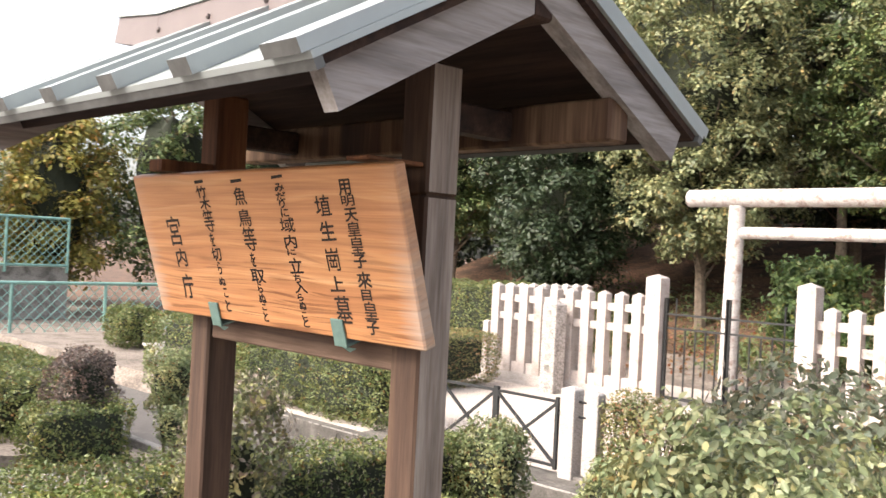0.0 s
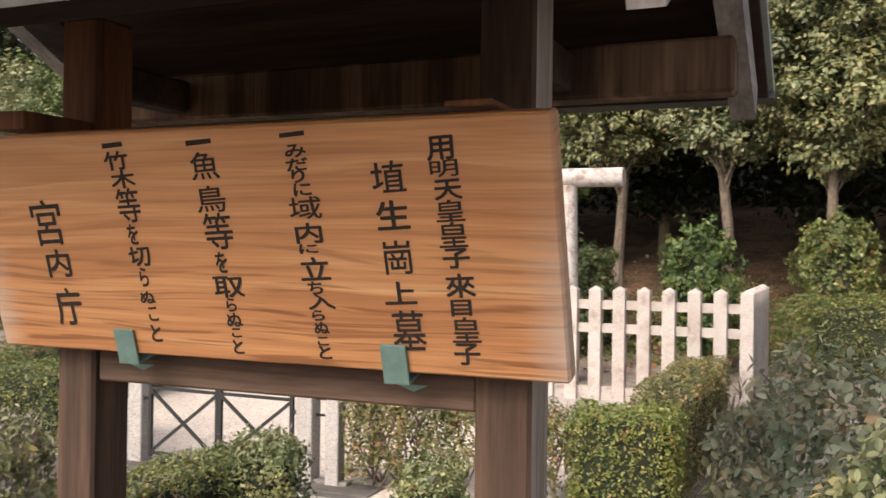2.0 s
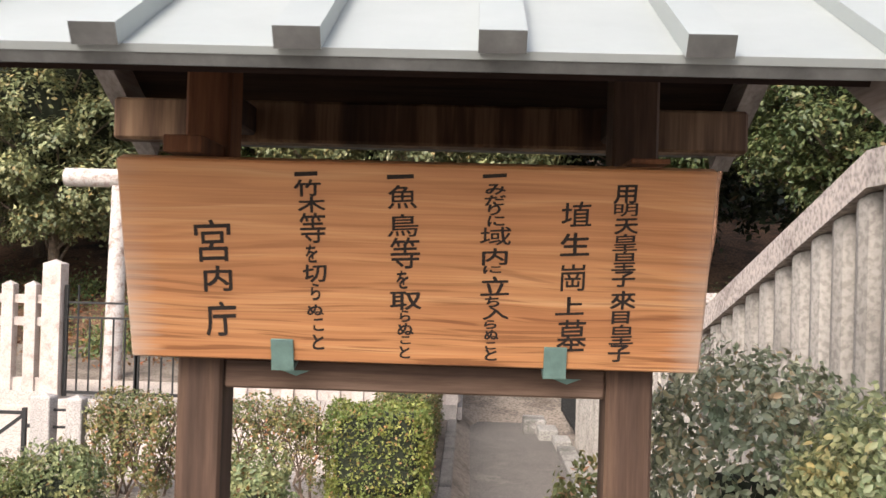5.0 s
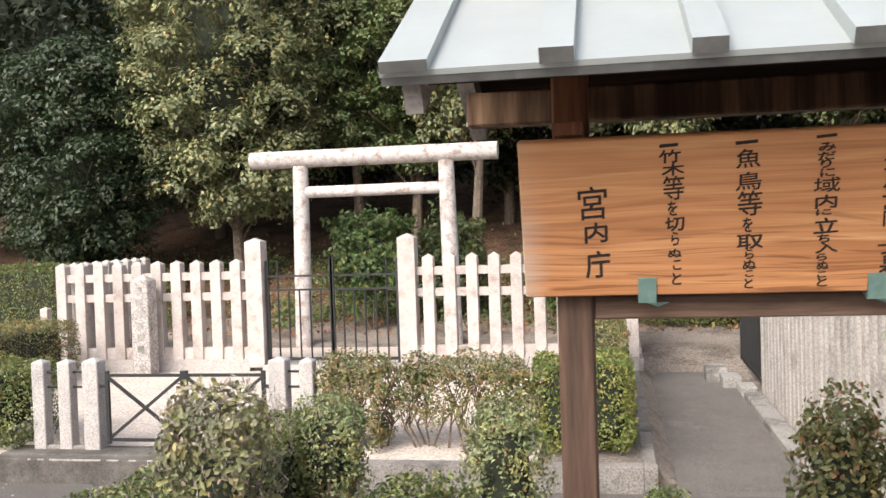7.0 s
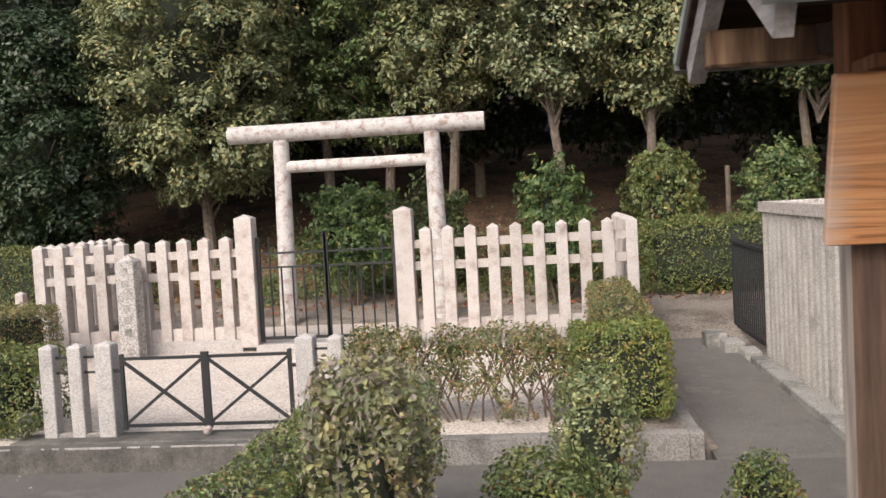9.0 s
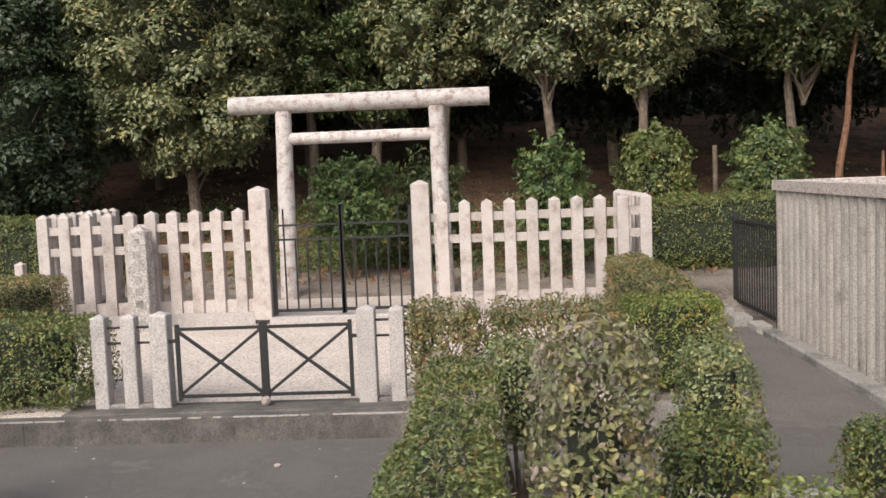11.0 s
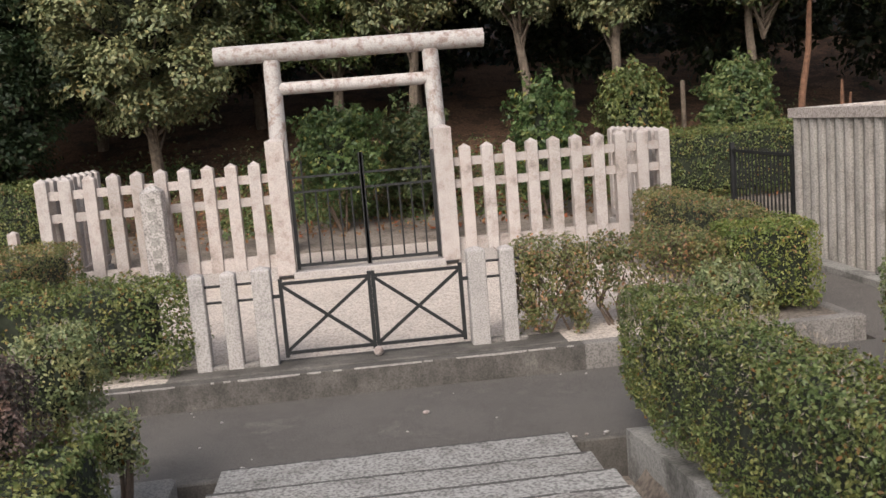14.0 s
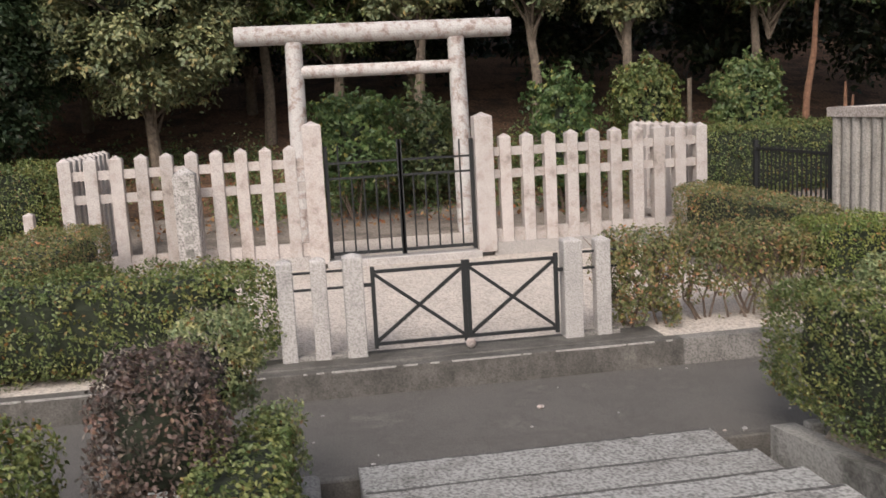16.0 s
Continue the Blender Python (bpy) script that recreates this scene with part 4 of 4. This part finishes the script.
hedge("low bronze clipped hedge beside the stone fence", -10.1, -9.3, 7.7, 10.9, 0.03, 0.88, HEDGE_BROWN, 2600, 0.034, 7)
hedge("long clipped hedge at the foot of the wooded bank", -1.75, 3.4, 14.5, 15.1, 0.15, 1.42, HEDGE_GREEN, 2000, 0.045, 7, lump=0.05)
hedge("long clipped hedge at the foot of the wooded bank", -20, -10.0, 14.6, 15.3, 0.1, 1.45, HEDGE_GREEN, 2000, 0.045, 7, lump=0.05)
hedge("clipped hedge on the retaining wall beside the steps", -4.38, -3.93, 1.4, 5.0, 0.10, 0.88, HEDGE_GREEN, 7600, 0.022, 8, lump=0.03, slope=-0.03, twigs=2600)
hedge("clipped yellowish hedge turning along the terrace", -3.92, -2.4, 1.42, 1.95, 0.36, 0.95, HEDGE_LIME, 6400, 0.023, 7, lump=0.04, twigs=700)
bush("tall half-bare bush with dry and yellow leaves", -3.6, 2.42, 0.3, 1.38, 0.44, 0.42, BUSH_DRY, 4600, 0.03, 4.0, 0.16, lump=0.04, open_=0.45, twigs=1800)
bush("round clipped bush with pale green top", -3.79, 4.44, -0.05, 1.0, 0.42, 0.42, HEDGE_PALE, 5600, 0.026, 2.8, 0.34, twigs=300)
bush("round clipped bush with pale green top", -2.72, 4.2, -0.03, 1.0, 0.43, 0.42, HEDGE_PALE, 5600, 0.025, 3.4, 0.2)
bush("low round green bush on the bank", -3.0, 3.1, 0.13, 0.86, 0.52, 0.5, HEDGE_GREEN, 5600, 0.024, 2.8, 0.08)
bush("small round green bush on the bank", -1.85, 4.2, -0.03, 0.52, 0.36, 0.36, HEDGE_GREEN, 4600, 0.027, 2.6, 0.08)
bush("tall round bush with pale leaves behind the notice board", -1.23, 2.95, 0.17, 1.25, 0.37, 0.37, HEDGE_BROWN, 4600, 0.03, 3, 0.2)
bush("bush with blue-green glossy leaves beside the concrete fence", -0.90, 2.3, 0.28, 1.78, 0.62, 0.56, BUSH_GLOSSY, 4600, 0.027, 3.0, 0.25, open_=0.45, twigs=700)
bush("bush with large light green leaves", -0.72, 1.66, 0.38, 1.74, 0.62, 0.46, BUSH_LIGHT, 11000, 0.021, 2.8, 0.1)
bush("purple-leaved clipped bush beside the steps", -7.82, 3.58, 0.05, 1.04, 0.56, 0.54, BUSH_PURPLE, 5600, 0.025, 3.6, 0.22, twigs=300)
bush("round clipped bush with pale green top", -7.66, 4.35, -0.03, 1.02, 0.46, 0.46, HEDGE_PALE, 6000, 0.024, 2.5, 0.42, twigs=400)
hedge("low square clipped hedge block beside the steps", -7.72, -7.25, 2.95, 3.85, 0.05, 0.62, HEDGE_GREEN, 4600, 0.027, 6, lump=0.05)

hedge("low square clipped hedge block with yellowish top", -8.3, -7.25, 1.45, 2.45, 0.2, 0.68, HEDGE_LIME, 4200, 0.026, 6, lump=0.05)
bush("small straggling twig bush beside the steps", -7.36, 4.2, -0.05, 0.56, 0.26, 0.3, HEDGE_PALE, 4600, 0.026, 2.4, 0.2)
block_ = thing("channel_block", "pale worn concrete block in the drain beside the steps", "concrete block", (-7.29, 4.45, -0.42))
part("body", box(-0.13, 0.13, -0.22, 0.2, 0.0, 0.385, 0.02), KERB_STONE, block_)

# ---- trees ----
def tree(label, x, y, h, crown_r, crown_z0, mat, n=7000, leaf=0.13, trunk=0.13, lumps=16, seed=1, name="tree", squash=1.0):
    """Tapered trunk with limbs and a crown of leafy clumps."""
    rs = random.Random(seed)
    z0 = ground_z(x, y)
    root = thing(name, label, "tree", (x, y, z0 - 0.1))
    bm = bmesh.new()
    p = Vector((0, 0, 0))
    r = trunk
    for k in range(6):
        q = Vector((p.x + rs.uniform(-0.12, 0.12), p.y + rs.uniform(-0.12, 0.12), h * 0.8 * (k + 1) / 6))
        add_rod(bm, p, q, r, r * 0.83, 9)
        p, r = q, r * 0.83
    cz, rz = (h + crown_z0) / 2, (h - crown_z0) / 2
    pts, nrm = [], []
    per = n // lumps
    for k in range(lumps):
        t = 1 - 2 * (k + 0.5) / lumps
        a = k * 2.39996 + seed
        rr = math.sqrt(1 - t * t)
        wob = rs.uniform(0.5, 0.95)
        c = Vector((math.cos(a) * rr * crown_r * wob, math.sin(a) * rr * crown_r * wob * squash, cz + t * rz * 0.85))
        cr = rs.uniform(0.20, 0.36) * crown_r
        add_rod(bm, (0, 0, max(0.8, min(h * 0.75, c.z - 0.7))), c, 0.04, 0.012, 5)
        # sprays of leaves round the outside of each clump
        nc = max(4, per // 18)
        u = rng.normal(0, 1, (nc, 3))
        u /= np.linalg.norm(u, axis=1, keepdims=True)
        u[:, 2] = np.where(u[:, 2] < -0.35, -u[:, 2], u[:, 2])
        rad = cr * (1 + 0.35 * np.array([noise.noise(Vector((p_[0] * 2.6 + k * 5.1 + seed, p_[1] * 2.6, p_[2] * 2.6))) for p_ in u]))
        rad = rad * rng.uniform(0.72, 1.1, nc)
        pick_ = rng.integers(0, nc, per)
        off = rng.normal(0, 1, (per, 3)) * leaf * 0.85
        pts.append((u * rad[:, None] * (1, 1, 0.75))[pick_] + off + np.array(c))
        nrm.append(u[pick_] * 0.7 + off / leaf * 0.35 + np.array((0, 0, 0.5)))
    part("trunk", bm, BARK, root)
    part("crown", leaves_mesh("crown", np.concatenate(pts), np.concatenate(nrm), leaf, mat, 0.4, 0.6, 2.0), mat, root)
    part("inside", core_mesh((crown_r * 0.46, crown_r * 0.46 * squash, rz * 0.58), 2.2, 1.0), CORE, root, "dark filler core, shade between leaves", pose(0, 0, cz))
    return root


row = [
    ("big evergreen tree with dense olive foliage", -9.6, 17.2, 8.6, 2.35, 1.0, TREE_OLIVE, 15000, 3),
    ("dark evergreen tree with foliage low down", -12.8, 16.6, 5.6, 1.9, 0.3, TREE_BLUE, 11000, 4),
    ("evergreen tree with glossy leaves", -6.2, 18.6, 8.5, 2.1, 1.5, TREE_GREEN, 11000, 5),
    ("evergreen tree with blue-grey leaves", -7.6, 18.9, 9.0, 1.3, 2.4, TREE_GREY, 6000, 24),
    ("evergreen tree with olive leaves above the torii", -4.7, 17.4, 8.0, 1.7, 2.5, TREE_OLIVE, 9000, 25),
    ("evergreen tree with pale glossy leaves", -2.7, 16.5, 7.6, 1.5, 2.9, TREE_PALE, 9000, 6),
    ("slender evergreen tree with bare trunk", -1.0, 16.4, 7.2, 1.5, 2.7, TREE_OLIVE, 8000, 7),
    ("slender evergreen tree with bare trunk", 2.0, 16.6, 7.2, 1.6, 2.8, TREE_MID, 7000, 8),
    ("evergreen tree with yellowish foliage", 4.4, 14.6, 7.0, 1.8, 2.6, TREE_MID, 9000, 9),
    # deep-wood trees: shade is in the leaf colour, low crowns hide the bank
    ("evergreen tree deep in the wood, shade in its colour", -11.4, 20.3, 9.5, 2.5, 0.4, TREE_DEEP_SHADE, 9000, 10),
    ("evergreen tree deep in the wood, shade in its colour", -8.0, 20.9, 9.5, 2.5, 0.4, TREE_DEEP_SHADE, 9000, 11),
    ("evergreen tree deep in the wood, shade in its colour", -4.4, 20.6, 9.5, 2.5, 0.3, TREE_DEEP_SHADE, 9000, 12),
    ("evergreen tree deep in the wood, shade in its colour", -1.0, 20.0, 9.5, 2.4, 0.3, TREE_DEEP_SHADE, 9000, 13),
    ("evergreen tree deep in the wood, shade in its colour", 2.4, 19.6, 9.5, 2.5, 0.3, TREE_DEEP_SHADE, 9000, 14),
    ("evergreen tree deep in the wood, shade in its colour", 6.2, 18.6, 9.0, 2.6, 0.3, TREE_DEEP_SHADE, 9000, 15),
    ("evergreen tree deep in the wood, shade in its colour", -15.4, 19.6, 9.0, 2.6, 0.3, TREE_DEEP_SHADE, 9000, 16),
    ("evergreen tree at the edge of the wood", -17.6, 18.0, 6.5, 2.0, 1.0, TREE_GREEN, 9000, 17),
    ("evergreen tree at the edge of the wood", -22.0, 19.0, 7.0, 2.4, 1.2, TREE_OLIVE, 9000, 18),
]
for label, x, y, h, cr, cz, mat, n, sd in row:
    tree(label, x, y, h, cr, cz, mat, int(n * (1.7 if mat is TREE_DEEP_SHADE else 5.6)), 0.19 if mat is TREE_DEEP_SHADE else 0.10, 0.13, 64, sd)
# added leaf screen behind the trees, the wood's shade put into its colour
wood_n = 70000
wp = np.stack([rng.uniform(-34, 16, wood_n), 24.5 + rng.exponential(1.2, wood_n), rng.uniform(1.0, 13.0, wood_n)], 1)
# leaves above 9 m lean forward to darken the wood below
wp[:, 1] -= 3.0 * np.clip((wp[:, 2] - 9.0) / 4.0, 0, 1) * rng.uniform(0, 1, wood_n)
wood = new("far_wood", leaves_mesh("far_wood", wp, np.tile((0, -0.7, 0.5), (wood_n, 1)), 0.34, TREE_DEEP_SHADE))
tagged(wood, "dense evergreen wood closing the view, shade in its colour", "wood", kind="stuff")
bush("wild green shrub behind the torii", -6.2, 14.75, 0.12, 2.28, 1.4, 1.0, SHRUB_GREEN, 1300, 0.09, 2.3, 0.5, 0.22, depth=0.15)
bush("wild green shrub behind the torii", -4.9, 15.5, 0.2, 2.15, 1.2, 1.0, TREE_MID, 1100, 0.09, 2.3, 0.1, 0.2, depth=0.15)
bush("wild green shrub on the leafy bank", -2.8, 14.4, 0.1, 2.5, 1.0, 0.8, SHRUB_GREEN, 1300, 0.09, 2.3, 0.1, 0.25, depth=0.15)
bush("rounded yellowish shrub on the leafy bank", -0.9, 15.65, 0.25, 2.65, 1.2, 0.9, HEDGE_GREEN, 1400, 0.08, 2.4, 0.1, 0.15, depth=0.12)
bush("rounded green shrub on the leafy bank", 1.08, 15.7, 0.25, 2.6, 1.3, 0.9, TREE_GREEN, 1300, 0.09, 2.4, 0.1, 0.15, depth=0.12)
pole_ = thing("marker_pole", "thin weathered wooden pole on the leafy bank", "pole", (0.37, 16.6, 0.55))
part("shaft", rod((0, 0, -0.1), (0, 0, 1.7), 0.05, 0.045, 10), BARK, pole_)

lean = thing("leaning_trunk", "slender bare reddish-brown leaning tree trunk", "tree", (2.2, 15.9, 0.3))
bm = bmesh.new()
for k in range(5):
    add_rod(bm, (0.10 * k + 0.05 * (k % 2), 0.02 * k, 0.8 * k - 0.1), (0.10 * (k + 1) + 0.05 * ((k + 1) % 2), 0.02 * (k + 1), 0.8 * (k + 1) - 0.1), 0.085 - 0.010 * k, 0.075 - 0.010 * k, 9)
part("trunk", bm, RED_BARK, lean)
snag = thing("dead_stump", "broken reddish dead stump on the bank", "stump", (3.1, 15.8, 0.28))
bm = bmesh.new()
for k, (a, b, h_) in enumerate(((0, 0, 1.75), (0.12, 0.05, 1.5), (-0.1, 0.04, 1.3), (0.2, -0.03, 1.1))):
    add_rod(bm, (a * 0.5, b, -0.1), (a * 1.6, b, h_), 0.10, 0.02, 7)
part("trunk", bm, RED_BARK, snag)

# ---- the west side: wire fences, wall, far trees ----
def wire_fence(label, x, y0, y1, z0, z1, posts, mesh=0.14):
    f = thing("wire_fence", label, "fence", (x, (y0 + y1) / 2, z0))
    h, w = z1 - z0, y1 - y0
    for i in range(posts + 1):
        yy = -w / 2 + w * i / posts
        part("post", rod((0, yy, -0.2), (0, yy, h), 0.045), GREEN_PAINT, f)
    for z in (0.03, h):
        part("rail", rod((0, -w / 2, z), (0, w / 2, z), 0.045), GREEN_PAINT, f)
    bm = bmesh.new()
    k = -h
    while k < w:
        for sg in (1, -1):
            a, b = max(0.0, k), min(w, k + h)
            za, zb = (a - k, b - k) if sg > 0 else (h - (a - k), h - (b - k))
            add_rod(bm, (0, -w / 2 + a, za), (0, -w / 2 + b, zb), 0.011, None, 3)
        k += mesh
    part("mesh", bm, GREEN_PAINT, f, "diamond wire mesh")
    return f


wire_fence("green wire mesh fence along the west side", -24, 4.0, 26, -0.9, 0.73, 9, 0.28)
wire_fence("tall green framed wire mesh screen", -30, 3.0, 12.8, 0.95, 2.5, 5, 0.26)
tagged(new("wall_west_far", to_mesh("wall_west_far", box(-30.3, -30.1, -5, 12.9, -1.2, 0.93, 0.02), CONCRETE)), "grey concrete block wall under the wire screen", "wall", kind="structure")
for i, (x, y, h, cr, m_) in enumerate([(-34, 9, 7.2, 2.4, TREE_OLIVE), (-33, 13.5, 7.6, 2.3, TREE_YELLOW), (-32, 17.5, 9.2, 2.8, TREE_GREEN), (-30, 23, 8, 3, TREE_OLIVE), (-37, 4, 6, 2.6, TREE_GREEN), (-38, 15, 7.5, 3, TREE_GREEN), (-36, 27, 9, 3.4, TREE_DEEP_SHADE), (-30.5, 20.5, 9.5, 2.6, TREE_MID), (-28.5, 26, 11, 3.0, TREE_GREEN), (-35, 30, 12.5, 3.6, TREE_MID), (-26, 23, 9, 2.4, TREE_OLIVE)]):
    tree("autumn tree with yellow leaves beyond the wire fence" if m_ is TREE_YELLOW else "broad tree beyond the wire fence", x, y, h, cr, 0.6, m_, 15000, 0.2, 0.16, 30, 40 + i)
hedge("clipped hedge beside the graves to the west", -12.5, -8.34, 2.9, 4.3, -0.02, 0.69, HEDGE_GREEN, 4200, 0.03, 6, lump=0.05)
hedge("clipped hedge west of the court", -13.5, -11.3, 6.9, 9.2, -0.1, 0.9, HEDGE_GREEN, 1800, 0.04, 6)
bush("round green bush on the west side", -16.0, 8.15, -0.2, 0.8, 1.1, 1.0, HEDGE_GREEN, 1600, 0.05, 2.4, 0.15)
stone_ = thing("stone_basin", "square grey stone basin among the bushes", "stone basin", (-13.4, 7.6, -0.02))
part("body", box(-0.35, 0.35, -0.35, 0.35, -0.1, 0.30, 0.03), GRANITE, stone_)
part("rim", box(-0.4, 0.4, -0.4, 0.4, 0.302, 0.36, 0.015), GRANITE, stone_)
bucket = thing("bucket", "upturned blue plastic bucket on the stone", "bucket", (-13.5, 9.05, 0.0))
part("body", rod((0, 0, 0.1), (0, 0, 0.40), 0.22, 0.17, 20), BLUE_PLASTIC, bucket)
part("stand", box(-0.25, 0.25, -0.25, 0.25, -0.05, 0.1, 0.01), GRANITE, bucket, "grey stone stand")

# ---- small things on the path ----
def pebble(label, x, y, z, r, mat, seed, name="pebble", category="pebble"):
    rs = random.Random(seed)
    t = thing(name, label, category, (x, y, z))
    bm = bmesh.new()
    bmesh.ops.create_icosphere(bm, subdivisions=2, radius=r)
    for v in bm.verts:
        v.co = Vector((v.co.x * 1.3, v.co.y, v.co.z * 0.7)) * (1 + 0.25 * noise.noise(v.co * 40 + Vector((seed, 0, 0)))) + Vector((0, 0, r * 0.6))
    part("stone", bm, mat, t)


pebble("small white pebble on the asphalt", -5.574, 5.77, ROAD, 0.022, TORII_STONE, 1)
rs = random.Random(5)
for k in range(26):
    pebble("small pale chip of stone on the asphalt", rs.uniform(-6.9, -4.4), 4.93 + abs(rs.gauss(0, 0.05)), ROAD, rs.uniform(0.006, 0.016), GRANITE if k % 3 else TORII_STONE, 10 + k, "stone_chip", "stone chip")
for k in range(14):
    pebble("small pale chip of stone on the asphalt", rs.uniform(-7.6, -3.0), rs.uniform(5.1, 6.4), ROAD, rs.uniform(0.005, 0.011), GRANITE, 60 + k, "stone_chip", "stone chip")
n_l = 3500
lp = np.stack([rng.uniform(-12, 3, n_l), rng.uniform(14.2, 18.5, n_l), np.zeros(n_l)], 1)
lp[:, 2] = [ground_z(a, b) + 0.04 for a, b in lp[:, :2]]
DEAD_LEAF = leaf_mat("fallen_leaf", (0.10, 0.05, 0.025), (0.22, 0.11, 0.05), (0.34, 0.2, 0.1), (0.3, 0.1, 0.05), 0.2, 0.7, 0.1)
tagged(new("fallen_leaves", leaves_mesh("fallen_leaves", lp, np.tile((0, 0, 1.0), (n_l, 1)), 0.09, DEAD_LEAF)), "brown fallen leaves scattered on the wooded bank", "leaves", kind="stuff")

# low plants and ivy on the wooded bank
n_u = 26000
centre = np.stack([rng.uniform(-14, 4, 150), rng.uniform(15.0, 18.4, 150)], 1)
pick = rng.integers(0, 150, n_u)
up_ = np.concatenate([centre[pick] + rng.normal(0, 0.22, (n_u, 2)), rng.exponential(0.12, (n_u, 1))], 1)
up_[:, 2] += [ground_z(a, b) for a, b in up_[:, :2]]
tagged(new("undergrowth", leaves_mesh("undergrowth", up_, np.tile((0, -0.4, 0.8), (n_u, 1)), 0.07, TREE_GREEN)), "low green undergrowth scattered over the leafy bank", "undergrowth", kind="stuff")
bp = thing("boundary_post", "short white square stone boundary post", "post", (-10.45, 11.7, 0.0))
part("shaft", post_mesh(0.12, 0.12, 0.93, 0.03), FENCE_STONE, bp)

# edging and blocks where the side path ends
edging = thing("concrete_edging", "low concrete edging blocks where the side path ends", "edging", (-0.48, 11.4, -0.2))
for k in range(3):
    part("block", box(-0.14 - 0.16 * k, 0.06 - 0.12 * k, -0.75 + 0.42 * k, -0.36 + 0.42 * k, -0.1, 0.10 + 0.05 * k, 0.015), CONCRETE, edging)
